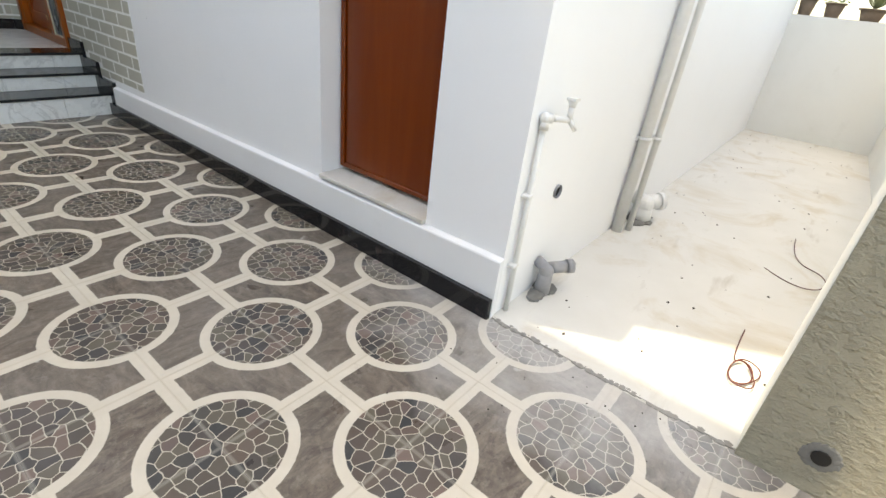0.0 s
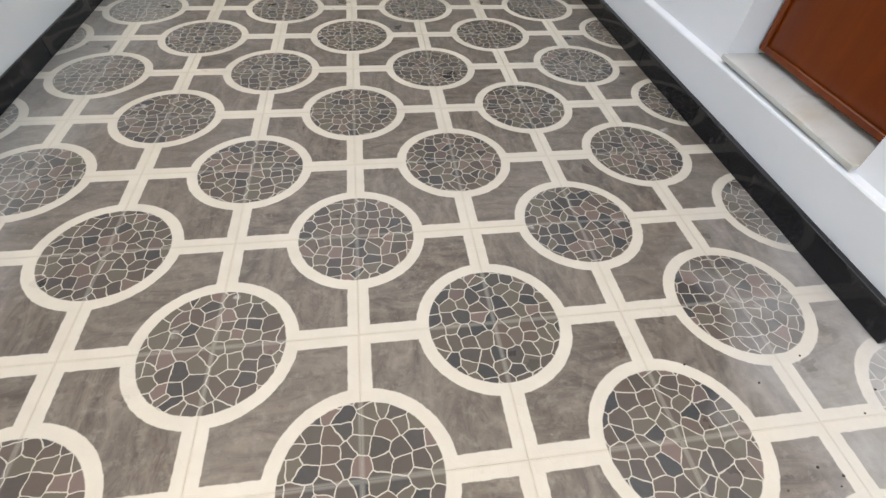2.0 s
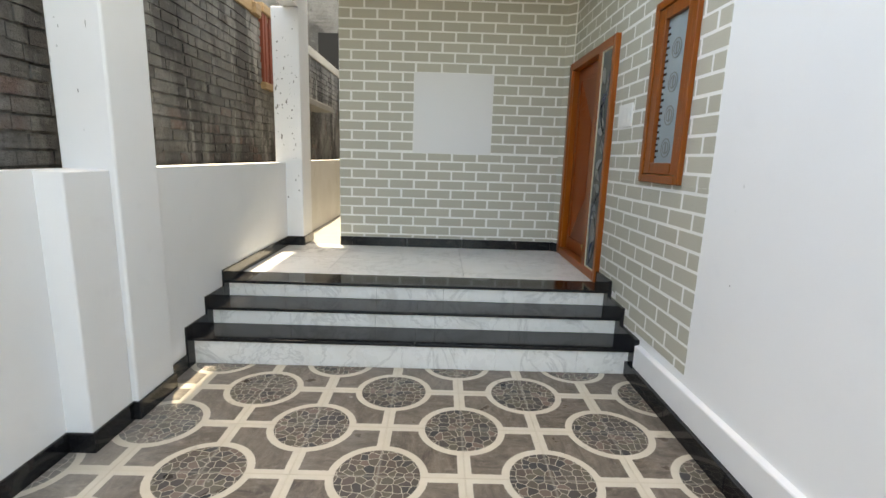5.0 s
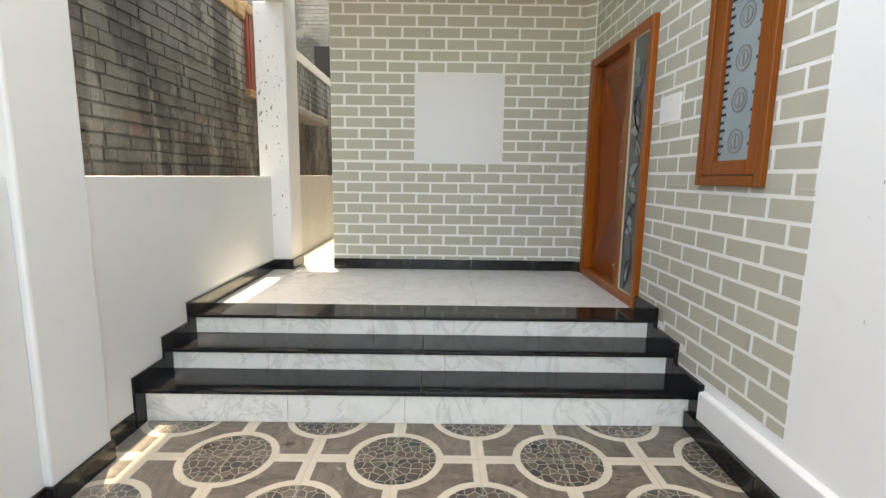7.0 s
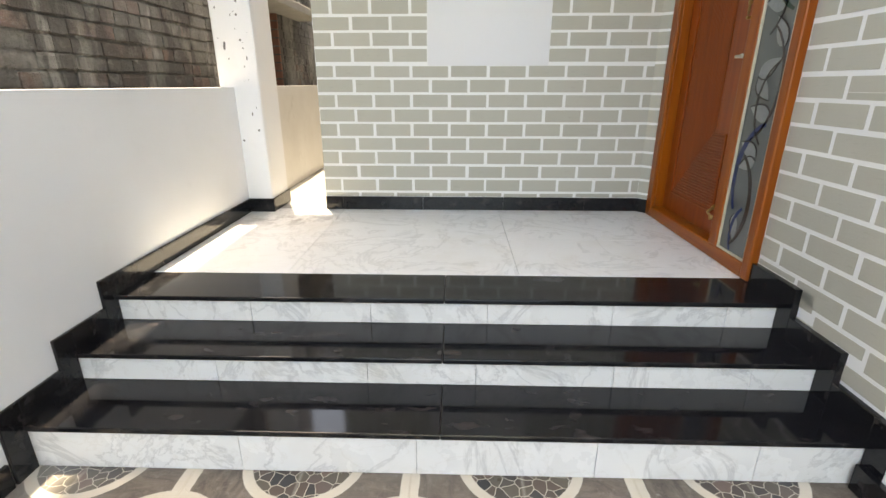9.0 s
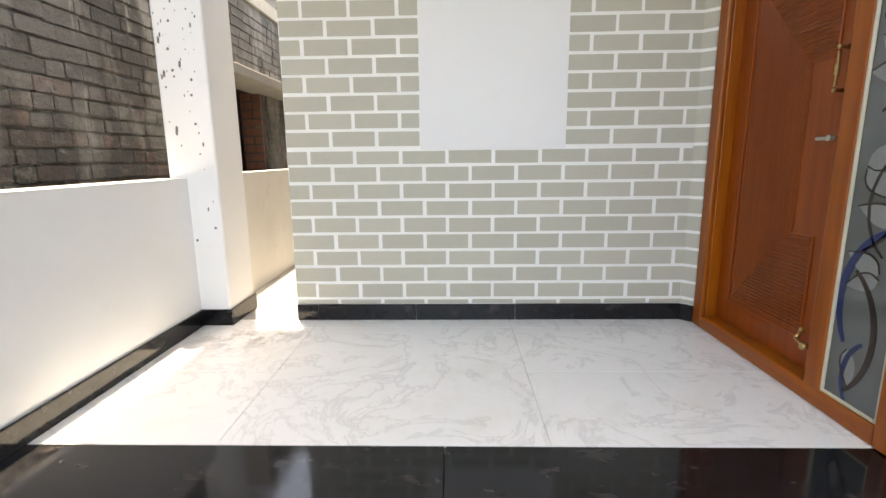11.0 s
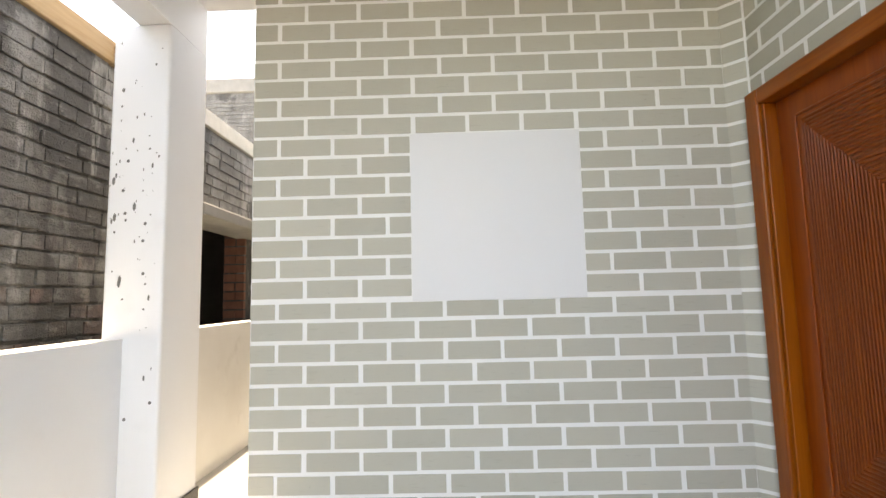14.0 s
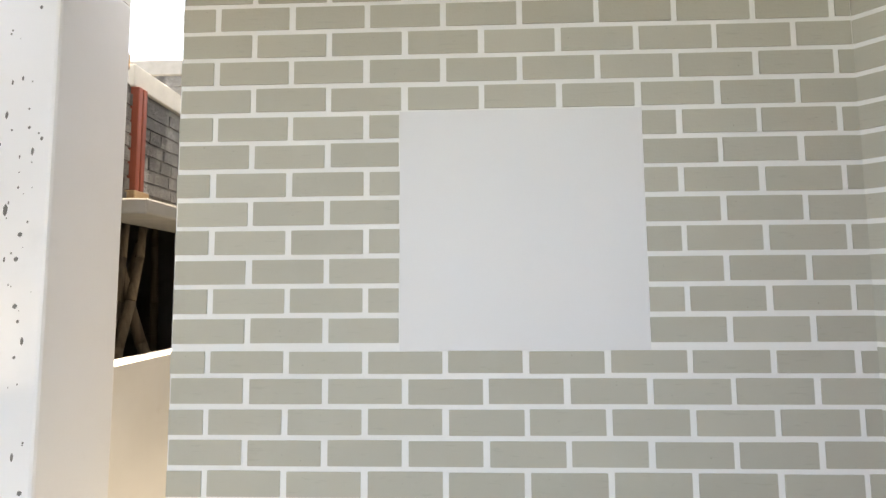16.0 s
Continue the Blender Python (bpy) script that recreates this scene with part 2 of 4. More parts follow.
def wood(name, dark, light, axis="z", rough=0.3, scale=1.0):
    k = Mat(name, rough)
    st = {"z": (26, 26, 1.6), "y": (26, 1.6, 26), "x": (1.6, 26, 26)}[axis]
    g = k.noise(1.0 * scale, 5, 0.6, vec=k.stretch(*st), dist=0.6)
    f = k.noise(4.0 * scale, 3, 0.6, vec=k.stretch(*st))
    c = k.mix(k.ramp(g, 0.3, 0.7), dark, light)
    c = k.mix(k.math("MULTIPLY", f, 0.25), c, dark)
    k.colour(c).bump(f, 0.08, 0.001)
    k.b.inputs["Specular IOR Level"].default_value = 0.32
    k.b.inputs["Coat Weight"].default_value = 0.05
    k.b.inputs["Coat Roughness"].default_value = 0.2
    return k.m


M["teak_z"] = wood("varnished_teak_upright", (0.23, 0.046, 0.003), (0.37, 0.092, 0.006))
M["teak_y"] = wood("varnished_teak_rail", (0.23, 0.047, 0.003), (0.38, 0.095, 0.006), "y")
M["teak_leaf"] = wood("varnished_teak_leaf", (0.21, 0.032, 0.002), (0.34, 0.066, 0.004))
M["teak_rib"] = wood("teak_ribs", (0.18, 0.03, 0.002), (0.3, 0.06, 0.004))
M["window_wood"] = wood("orange_brown_window_wood", (0.2, 0.046, 0.003), (0.29, 0.07, 0.005), "z", 0.35)
M["side_door"] = wood("red_brown_side_door", (0.14, 0.022, 0.002), (0.2, 0.037, 0.003), "z", 0.25, 0.3)
M["red_frame"] = wood("red_oxide_timber", (0.17, 0.04, 0.022), (0.27, 0.068, 0.04), "z", 0.6)
M["plank"] = wood("raw_formwork_timber", (0.24, 0.15, 0.075), (0.4, 0.29, 0.17), "y", 0.8)
M["pole"] = wood("weathered_prop_pole", (0.1, 0.075, 0.05), (0.24, 0.19, 0.14), "z", 0.85)

def plain(name, c, rough=0.5, metal=0.0, var=0.15, scale=30):
    k = Mat(name, rough, metal)
    d = tuple(q * (1 - var) for q in c)
    k.colour(k.mix(k.noise(scale, 4), d, c))
    return k.m


M["brass"] = plain("aged_brass", (0.62, 0.45, 0.2), 0.28, 1.0, 0.35)
M["steel"] = plain("satin_steel", (0.6, 0.58, 0.53), 0.3, 1.0, 0.2)
M["pvc"] = plain("white_pvc", (0.76, 0.76, 0.74), 0.35)
M["pvc_grey"] = plain("grey_pvc", (0.33, 0.33, 0.34), 0.45, 0, 0.3)
M["plastic"] = plain("white_switch_plastic", (0.8, 0.8, 0.78), 0.3, 0, 0.03)
M["mortar_dab"] = plain("cement_dab", (0.22, 0.22, 0.21), 0.9, 0, 0.5)
# near-black colour that stands for the shade inside hollows
M["dark"] = plain("painted_hollow_shade", (0.015, 0.014, 0.013), 0.9)
M["wire"] = plain("red_brown_wire", (0.1, 0.025, 0.018), 0.5)
M["putty"] = plain("cream_glazing_putty", (0.6, 0.55, 0.42), 0.6)
M["blue_glass"] = plain("blue_glass_paint", (0.012, 0.025, 0.11), 0.15, 0, 0.4)
M["green_glass"] = plain("green_glass_paint", (0.008, 0.05, 0.028), 0.15, 0, 0.4)
M["brown_glass"] = plain("dark_brown_glass_paint", (0.035, 0.018, 0.014), 0.2, 0, 0.4)
M["etch"] = plain("etched_white_glass", (0.24, 0.255, 0.245), 0.5, 0, 0.35, 60)
M["terracotta"] = plain("dirty_terracotta_pot", (0.24, 0.17, 0.12), 0.85, 0, 0.4)
M["leaf"] = plain("green_leaf", (0.1, 0.19, 0.04), 0.5, 0, 0.5, 12)
M["leaf_pale"] = plain("pale_striped_leaf", (0.36, 0.4, 0.2), 0.5, 0, 0.5, 12)
M["debris"] = plain("dark_grit", (0.06, 0.05, 0.04), 0.9, 0, 0.4)

# opaque dark colour stands for the unlit room behind clear glass
k = Mat("unlit_room_sidelight_glass", 0.06)
k.colour(k.mix(k.noise(2.5, 3), (0.07, 0.078, 0.074), (0.15, 0.16, 0.152)))
M["side_glass"] = k.m
k = Mat("frosted_window_glass", 0.4)
k.colour(k.mix(k.noise(5, 5), (0.2, 0.26, 0.29), (0.34, 0.41, 0.44)))
M["frost"] = k.m
k = Mat("clear_frost_bars", 0.1)
k.colour((0.035, 0.045, 0.05))
M["clear_bar"] = k.m

# neighbouring raw brickwork, smeared with cement slurry
def raw_brick(name, per_island):
    k = Mat(name, 0.92)
    rnd = k.island() if per_island else k.random()
    c = k.mix(rnd, (0.12, 0.117, 0.11), (0.175, 0.168, 0.158))
    sepz = k.n("ShaderNodeSeparateXYZ")
    k.put(sepz.inputs[0], k.pos)
    low = k.math("SUBTRACT", k.math("ADD", k.noise(1.3, 4), k.math("MULTIPLY", rnd, 0.55)), k.math("MULTIPLY", sepz.outputs[2], 0.3))
    c = k.mix(k.ramp(low, 0.38, 0.56, 0, 0.6), c, (0.15, 0.075, 0.058))
    slurry = k.noise(1.0, 7, 0.66, vec=k.stretch(1.6, 2.2, 1.3))
    c = k.mix(k.ramp(slurry, 0.47, 0.6, 0, 0.75), c, (0.235, 0.232, 0.222))
    stain = k.noise(1.0, 6, 0.58, vec=k.stretch(1, 1.9, 0.75))
    c = k.mix(k.ramp(stain, 0.5, 0.55, 0, 0.78), c, (0.05, 0.048, 0.045))
    runs = k.noise(1.0, 6, 0.62, vec=k.stretch(1, 2.8, 0.55))
    c = k.mix(k.ramp(runs, 0.565, 0.61, 0, 0.7), c, (0.33, 0.325, 0.31))
    crust = k.noise(1.0, 6, 0.7, vec=k.stretch(9, 9, 14))
    c = k.mix(k.ramp(crust, 0.55, 0.68, 0, 0.45), c, (0.27, 0.265, 0.25))
    c = k.mix(k.ramp(k.noise(34, 5, 0.7), 0.52, 0.72, 0, 0.55), c, (0.055, 0.052, 0.048))
    k.colour(c).bump(k.math("ADD", k.math("MULTIPLY", crust, 2.0), k.math("ADD", k.noise(26, 6, 0.65), k.noise(110, 3))), 0.9, 0.012)
    return k.m


M["red_brick"] = plain("bare_red_brick", (0.25, 0.12, 0.085), 0.9, 0, 0.55, 14)
M["raw_brick"] = raw_brick("slurried_raw_brick", False)
M["raw_brick_rest"] = raw_brick("slurried_raw_brick_rest", True)
M["crust"] = plain("cement_crusted_plank", (0.5, 0.48, 0.43), 0.9, 0, 0.35, 9)
M["concrete"] = plain("raw_concrete", (0.3, 0.29, 0.27), 0.9, 0, 0.4, 6)
M["passage"] = plain("dusty_pale_cement", (0.3, 0.295, 0.28), 0.9, 0, 0.25, 4)
M["ground"] = plain("dusty_ground", (0.42, 0.38, 0.32), 0.95, 0, 0.4, 2)

# side-yard floor: whitewashed screed with ochre scuffs
k = Mat("whitewashed_screed", 0.75)
c = k.mix(k.noise(3, 6), (0.64, 0.63, 0.6), (0.54, 0.53, 0.49))
c = k.mix(k.ramp(k.noise(1.7, 6, 0.65, dist=0.8), 0.52, 0.68, 0, 0.6), c, (0.47, 0.4, 0.29))
c = k.mix(k.ramp(k.noise(1, 5, vec=k.stretch(1.5, 6, 1)), 0.62, 0.72, 0, 0.45), c, (0.33, 0.29, 0.23))
c = k.mix(k.ramp(k.noise(55, 2), 0.76, 0.79, 0, 0.6), c, (0.15, 0.12, 0.1))
k.colour(c).bump(k.noise(30, 5), 0.25, 0.004)
M["screed"] = k.m


# ---- building helpers ----
def box(bm, x0, x1, y0, y1, z0, z1):
    vs = [bm.verts.new((x, y, z)) for z in (z0, z1) for y in (y0, y1) for x in (x0, x1)]
    for f in ((0, 2, 3, 1), (4, 5, 7, 6), (0, 1, 5, 4), (2, 6, 7, 3), (0, 4, 6, 2), (1, 3, 7, 5)):
        bm.faces.new([vs[i] for i in f])
    return vs


def bevelled(x0, x1, y0, y1, z0, z1, r=0.004, seg=2):
    bm = bmesh.new()
    box(bm, x0, x1, y0, y1, z0, z1)
    bmesh.ops.bevel(bm, geom=bm.edges[:], offset=r, segments=seg, affect="EDGES", profile=0.5)
    return bm


def cyl(bm, a, b, r0, r1=None, n=14, caps=True):
    a, b = Vector(a), Vector(b)
    r1 = r0 if r1 is None else r1
    q = (b - a).to_track_quat("Z", "Y")
    rings = []
    for p, r in ((a, r0), (b, r1)):
        rings.append([bm.verts.new(p + q @ Vector((r * math.cos(2 * math.pi * i / n), r * math.sin(2 * math.pi * i / n), 0))) for i in range(n)])
    for i in range(n):
        f = bm.faces.new((rings[0][i], rings[0][(i + 1) % n], rings[1][(i + 1) % n], rings[1][i]))
        f.smooth = True
    if caps:
        bm.faces.new(rings[0][::-1])
        bm.faces.new(rings[1])


def tube(bm, pts, r, n=8):
    for a, b in zip(pts[:-1], pts[1:]):
        cyl(bm, a, b, r, n=n)


def mesh_of(name, bm, material):
    me = bpy.data.meshes.new(name)
    bmesh.ops.recalc_face_normals(bm, faces=bm.faces[:])
    bm.to_mesh(me)
    bm.free()
    me.materials.append(material)
    return me


def part(name, bm, material, parent, label=""):
    ob = new(name, mesh_of(name, bm, material))
    ob.parent = parent
    if label:
        ob["label"] = label
    return ob


def struct(name, bm, material, label, category):
    return tagged(new(name, mesh_of(name, bm, material)), label, category, kind="structure")


def thing(name, label, category, at=(0, 0, 0), group=""):
    ob = new(name)
    ob.location = at
    return tagged(ob, label, category, group)


def piece(name, me, parent, loc, scale=(1, 1, 1), rot=(0, 0, 0)):
    ob = new(name, me)
    ob.parent = parent
    ob.location, ob.scale, ob.rotation_euler = loc, scale, rot
    return ob


def wall_y(bm, x0, x1, y0, y1, z0, z1, holes):
    """A wall along y with rectangular openings (ya, yb, za, zb), in order."""
    at = y0
    for ya, yb, za, zb in holes:
        box(bm, x0, x1, at, ya, z0, z1)
        if za > z0:
            box(bm, x0, x1, ya, yb, z0, za)
        box(bm, x0, x1, ya, yb, zb, z1)
        at = yb
    box(bm, x0, x1, at, y1, z0, z1)


CEIL = 3.15
NORTH = 5.315
EAST = 1.6
WEST = -1.4

# ---- structure ----
bm = bmesh.new()
box(bm, -60, 60, -60, 60, -0.5, -0.05)
struct("ground", bm, M["ground"], "dusty bare ground around the house", "ground")

bm = bmesh.new()
box(bm, -1.7, 1.575, -4.8, 3.2, -0.05, -0.012)
floor_porch = struct("floor", bm, M["concrete"], "porch floor of patterned ceramic tiles with mosaic discs", "floor")

bm = bmesh.new()
box(bm, 1.58, 8.3, -2.5, -1.0, -0.05, 0.006)
struct("floor_side_yard", bm, M["screed"], "whitewashed screed floor of a narrow side yard, scuffed ochre", "floor")

bm = bmesh.new()
wall_y(bm, EAST, 1.8, -1.0, NORTH + 0.2, -0.05, CEIL, [(-0.55, 0.232, 0.315, 2.3), (2.81, 3.21, 1.38, 2.35), (3.97, 5.2, LAND - 0.02, 2.36)])
wall_east = struct("wall_east", bm, M["white_cool"], "smooth white painted house wall with two doors and a window", "wall")

bm = bmesh.new()
box(bm, 1.8, 8.3, -1.0, -0.8, -0.05, CEIL)
struct("wall_side_yard", bm, M["white_cool"], "white painted side wall of the house along the yard", "wall")
bm = bmesh.new()
box(bm, 8.3, 8.5, -4.0, 9.0, -0.05, 1.53)
box(bm, 8.3, 8.5, -0.99, 9.0, 1.53, CEIL)
struct("wall_yard_end", bm, M["cream_wall"], "whitewashed boundary wall closing the side yard", "wall")
bm = bmesh.new()
box(bm, 1.75, 8.3, -2.68, -2.47, -0.05, 2.2)
box(bm, 1.582, 1.75, -2.65, -2.036, -0.05, 2.2)
struct("wall_yard_south", bm, M["cream_wall"], "whitewashed boundary wall of the side yard", "wall")
bm = bmesh.new()
box(bm, 1.56, 1.58, -4.8, -2.034, -0.05, 2.2)
pillar = struct("wall_gate", bm, M["olive"], "rough olive-grey plastered gate wall with a pipe hole", "wall")

# plinth under the east wall, its top sloped
bm = bmesh.new()
prof = [(EAST, -0.02), (1.568, -0.02), (1.568, 0.29), (1.572, 0.296), (EAST, 0.304)]
ends = [[bm.verts.new((x, y, z - (drop if z > 0 else 0))) for x, z in prof] for y, drop in ((-1.004, 0.0), (3.036, 0.05))]
for i in range(5):
    bm.faces.new((ends[0][i], ends[0][(i + 1) % 5], ends[1][(i + 1) % 5], ends[1][i]))
bm.faces.new(ends[0]); bm.faces.new(ends[1][::-1])
struct("plinth", bm, M["white"], "white painted plinth with a sloped top along the house wall", "plinth")

# north wall and the house flank behind it
bm = bmesh.new()
box(bm, -0.842, EAST, NORTH, NORTH + 0.2, 0.0, CEIL)
wall_north = struct("wall_north", bm, M["joint"], "porch end wall painted as sage bricks with white joints", "wall")
# unseen flank; dark concrete colour limits light bounced onto the passage parapet
bm = bmesh.new()
box(bm, -0.842, -0.642, NORTH + 0.2, 11.0, 0.0, CEIL)
struct("wall_passage", bm, M["concrete"], "unseen house wall along the side passage, kept dark to cut bounced light", "wall")
bm = bmesh.new()
box(bm, -0.055, 0.783, NORTH - 0.004, NORTH + 0.01, 1.468, 2.296)
struct("wall_panel", bm, M["square"], "plain white painted square left blank on the brick-patterned wall", "wall panel")

# splayed corner between the end wall and the entrance door
CA, CB = Vector((1.515, NORTH, 0)), Vector((1.585, 5.243, 0))
def corner_prism(name, z0, z1, out, material, label, category):
    d = (CB - CA).normalized()
    nrm = Vector((d.y, -d.x, 0)) * out
    bm = bmesh.new()
    rings = [[bm.verts.new((p.x, p.y, z)) for p in (CA + nrm, CB + nrm, Vector((EAST + 0.01, CB.y, 0)), Vector((EAST + 0.01, NORTH + 0.01, 0)), Vector((CA.x, NORTH + 0.01, 0)))] for z in (z0, z1)]
    for i in range(5):
        bm.faces.new((rings[0][i], rings[0][(i + 1) % 5], rings[1][(i + 1) % 5], rings[1][i]))
    bm.faces.new(rings[0][::-1])
    bm.faces.new(rings[1])
    return struct(name, bm, material, label, category)


wall_corner = corner_prism("wall_corner", LAND + 0.1, CEIL - 0.002, 0.0, M["joint"], "splayed wall corner painted as sage bricks beside the door", "wall")

# west parapet, its columns
bm = bmesh.new()
box(bm, -1.62, -1.49, -4.8, 2.14, -0.05, 1.325)
struct("wall_west", bm, M["white"], "white painted parapet wall along the porch", "wall")
bm = bmesh.new()
box(bm, -1.56, WEST, 2.78, 5.22, -0.05, 1.325)
struct("wall_west_upper", bm, M["white"], "white painted parapet wall beside the steps", "wall")
bm = bmesh.new()
box(bm, -1.56, WEST, 5.57, 10.0, -0.05, 1.335)
struct("wall_passage_parapet", bm, M["stained"], "whitewashed parapet of the side passage, stained at its foot", "wall")
def column(name, x0, x1, y0, y1, top, label):
    bm = bevelled(x0, x1, y0, y1, -0.05, top, 0.012, 2)
    return struct(name, bm, M["white"], label, "column")


bm = bevelled(-1.62, -1.365, 2.13, 2.43, -0.05, 1.325, 0.008, 2)
struct("pilaster", bm, M["white"], "low white pilaster at the end of the parapet", "pilaster")
column("column_1", -1.6, -1.335, 2.43, 2.78, 8.2, "white plastered porch column scratched at its face")
column("column_2", -1.505, -1.222, 5.22, 5.57, 2.87, "white plastered porch column spattered with cement drops")

# ceiling and beam
bm = bmesh.new()
box(bm, -1.226, EAST, 3.6, 5.57, CEIL, 3.32)
box(bm, EAST, 8.5, -1.0, 5.57, CEIL, 3.32)
box(bm, -0.842, 8.5, 5.57, 11.0, CEIL, 3.32)
struct("ceiling", bm, M["ceiling"], "smooth white painted porch ceiling", "ceiling")
bm = bmesh.new()
box(bm, -1.39, -1.226, 3.6, 5.566, 2.87, 3.32)
struct("beam", bm, M["ceiling"], "white painted edge beam over the porch columns", "beam")
# assumed storey out of view, tall enough that its shadow covers the side yard
bm = bmesh.new()
box(bm, 1.78, 8.5, -1.0, 11.0, 3.32, 9.8)
box(bm, EAST, 1.78, 0.3, 4.4, 3.32, 9.8)
struct("upper_storey", bm, M["white"], "assumed white upper storey, unseen, added to shade the side yard", "house wall")

# unseen slabs added overhead; their edges set where sun reaches porch and yard
bm = bmesh.new()
box(bm, -2.24, EAST, 0.25, 3.8, 8.2, 8.4)
box(bm, -1.86, EAST, 3.8, 4.7, 8.2, 8.4)
box(bm, -2.24, 1.08, -0.95, 0.25, 8.2, 8.4)
struct("porch_roof", bm, M["ceiling"], "unseen high white slab added to keep the sun off the porch", "roof")

# steps
YS = (3.13, 3.415, 3.703)
ZS = (0.185, 0.311, LAND)
bm = bmesh.new()
for y, z in zip(YS, ZS):
    box(bm, -1.41, 1.6, y + 0.012, 3.99, 0 if z < 0.2 else z - 0.15, z - 0.022)
box(bm, -1.41, 1.6, 3.99, NORTH, 0, LAND - 0.012)
struct("floor_landing", bm, M["concrete"], "raised landing bed of concrete", "floor")
bm = bmesh.new()
box(bm, -1.41, -0.842, NORTH, 11.0, 0, LAND - 0.004)
struct("floor_passage", bm, M["passage"], "pale dusty cement floor of the side passage", "floor")
stairs = thing("entrance_steps", "three entrance steps of black granite treads and white marble risers", "steps")
stairs["kind"] = "structure"
cuts = ((-0.62, 0.02, 0.66, 1.22), (-0.82, -0.2, 0.24, 0.79, 1.33), (-0.78, -0.23, 0.3, 0.86, 1.36))
for n, (y, z) in enumerate(zip(YS, ZS)):
    back = YS[n + 1] + 0.01 if n < 2 else 3.985
    for x0, x1 in ((-1.408, 0.104), (0.106, 1.6)):
        part("tread", bevelled(x0, x1, y - 0.012, back, z - 0.022, z, 0.004), M["granite"], stairs, "polished black granite tread, dusty")
    xs = (-1.408, *cuts[n], 1.6)
    lo = 0.0 if n == 0 else ZS[n - 1]
    for x0, x1 in zip(xs[:-1], xs[1:]):
        part("riser", bevelled(x0 + 0.001, x1 - 0.001, y, y + 0.012, lo + 0.001, z - 0.022, 0.001, 1), M["marble_riser"], stairs)

# black skirtings
def skirt(name, pieces):
    ob = thing(name, "polished black granite skirting strip", "skirting")
    ob["kind"] = "structure"
    for b in pieces:
        part("skirting_tile", bevelled(*b, 0.002, 1), M["granite"], ob)


def run_y(x0, x1, y0, y1, z0, z1, step=0.6):
    n = max(1, round((y1 - y0) / step))
    return [(x0, x1, y0 + (y1 - y0) * i / n + 0.0008, y0 + (y1 - y0) * (i + 1) / n - 0.0008, z0, z1) for i in range(n)]


H = 0.1
skirt("baseboard_east", run_y(1.543, 1.568, -1.0, 3.115, 0, 0.104))
skirt("baseboard_west", run_y(-1.49, -1.475, -4.8, 2.13, 0, H) + [(-1.475, -1.35, 2.115, 2.13, 0, H)]
      + [(-1.365, -1.35, 2.131, 2.414, 0, H), (-1.365, -1.32, 2.415, 2.43, 0, H), (-1.335, -1.32, 2.431, 2.78, 0, H), (-1.4, -1.385, 2.781, 3.03, 0, H)])
side = []
for x0, x1 in ((-1.4, -1.385), (1.57, 1.6)):
    for n, (y, z) in enumerate(zip(YS, ZS)):
        lo = 0.0 if n == 0 else ZS[n - 1]
        y1 = YS[n + 1] - 0.09 if n < 2 else (5.22 if x0 < 0 else 3.93)
        side.append((x0, x1, y - 0.09, y - 0.002, lo, z + H))
        side.append((x0, x1, y - 0.0015, y1, z, z + H))
skirt("baseboard_steps", side)
skirt("baseboard_column", [(-1.385, -1.208, 5.205, 5.22, LAND, LAND + H), (-1.222, -1.208, 5.221, 5.57, LAND, LAND + H)])
corner_prism("baseboard_corner", LAND, LAND + H, 0.012, M["granite"], "black granite skirting round the splayed corner", "skirting")
skirt("baseboard_north", [(x0 + 0.001, x1 - 0.001, NORTH - 0.014, NORTH, LAND, LAND + H) for x0, x1 in zip((-0.842, -0.71, -0.1, 0.51, 1.12, 1.5), (-0.71, -0.1, 0.51, 1.12, 1.5, 1.512))])

# ---- main entrance door ----
def leaf_bm(bm, at, along, wide, length, width, thick=0.003, n=7, curl=0.0):
    """A pointed leaf blade from at, in the direction along, spread along wide."""
    along, wide = Vector(along).normalized(), Vector(wide).normalized()
    up = along.cross(wide).normalized()
    left, right, mid = [], [], []
    for i in range(n + 1):
        s = i / n
        w = width * math.sin(math.pi * min(1, s ** 0.7)) * 0.5 + 0.0004
        p = Vector(at) + along * length * s - up * curl * s * s
        mid.append(bm.verts.new(p + up * thick))
        left.append(bm.verts.new(p - wide * w))
        right.append(bm.verts.new(p + wide * w))
    for i in range(n):
        bm.faces.new((left[i], mid[i], mid[i + 1], left[i + 1]))
        bm.faces.new((mid[i], right[i], right[i + 1], mid[i + 1]))


def ribbon(bm, pts, w, x, t=0.002):
    """A flat band in the plane of the east wall along (y, z) points."""
    sides = []
    for i, (y, z) in enumerate(pts):
        a, b = pts[max(0, i - 1)], pts[min(len(pts) - 1, i + 1)]
        d = Vector((b[0] - a[0], b[1] - a[1])).normalized()
        ww = w * (0.35 + 0.65 * math.sin(math.pi * (0.12 + 0.8 * i / (len(pts) - 1))))
        sides.append([bm.verts.new((x + dx, y - d.y * s * ww / 2, z + d.x * s * ww / 2)) for dx in (0, t) for s in (-1, 1)])
    for p, q in zip(sides[:-1], sides[1:]):
        for i, j in ((0, 1), (1, 3), (3, 2), (2, 0)):
            bm.faces.new((p[i], p[j], q[j], q[i]))
    bm.faces.new([sides[0][i] for i in (0, 1, 3, 2)])
    bm.faces.new([sides[-1][i] for i in (0, 2, 3, 1)])


def arc(y, z, r, a0, a1, n=12, sy=1.0):
    return [(y + sy * r * math.cos(radians(a0 + (a1 - a0) * i / n)), z + r * math.sin(radians(a0 + (a1 - a0) * i / n))) for i in range(n + 1)]


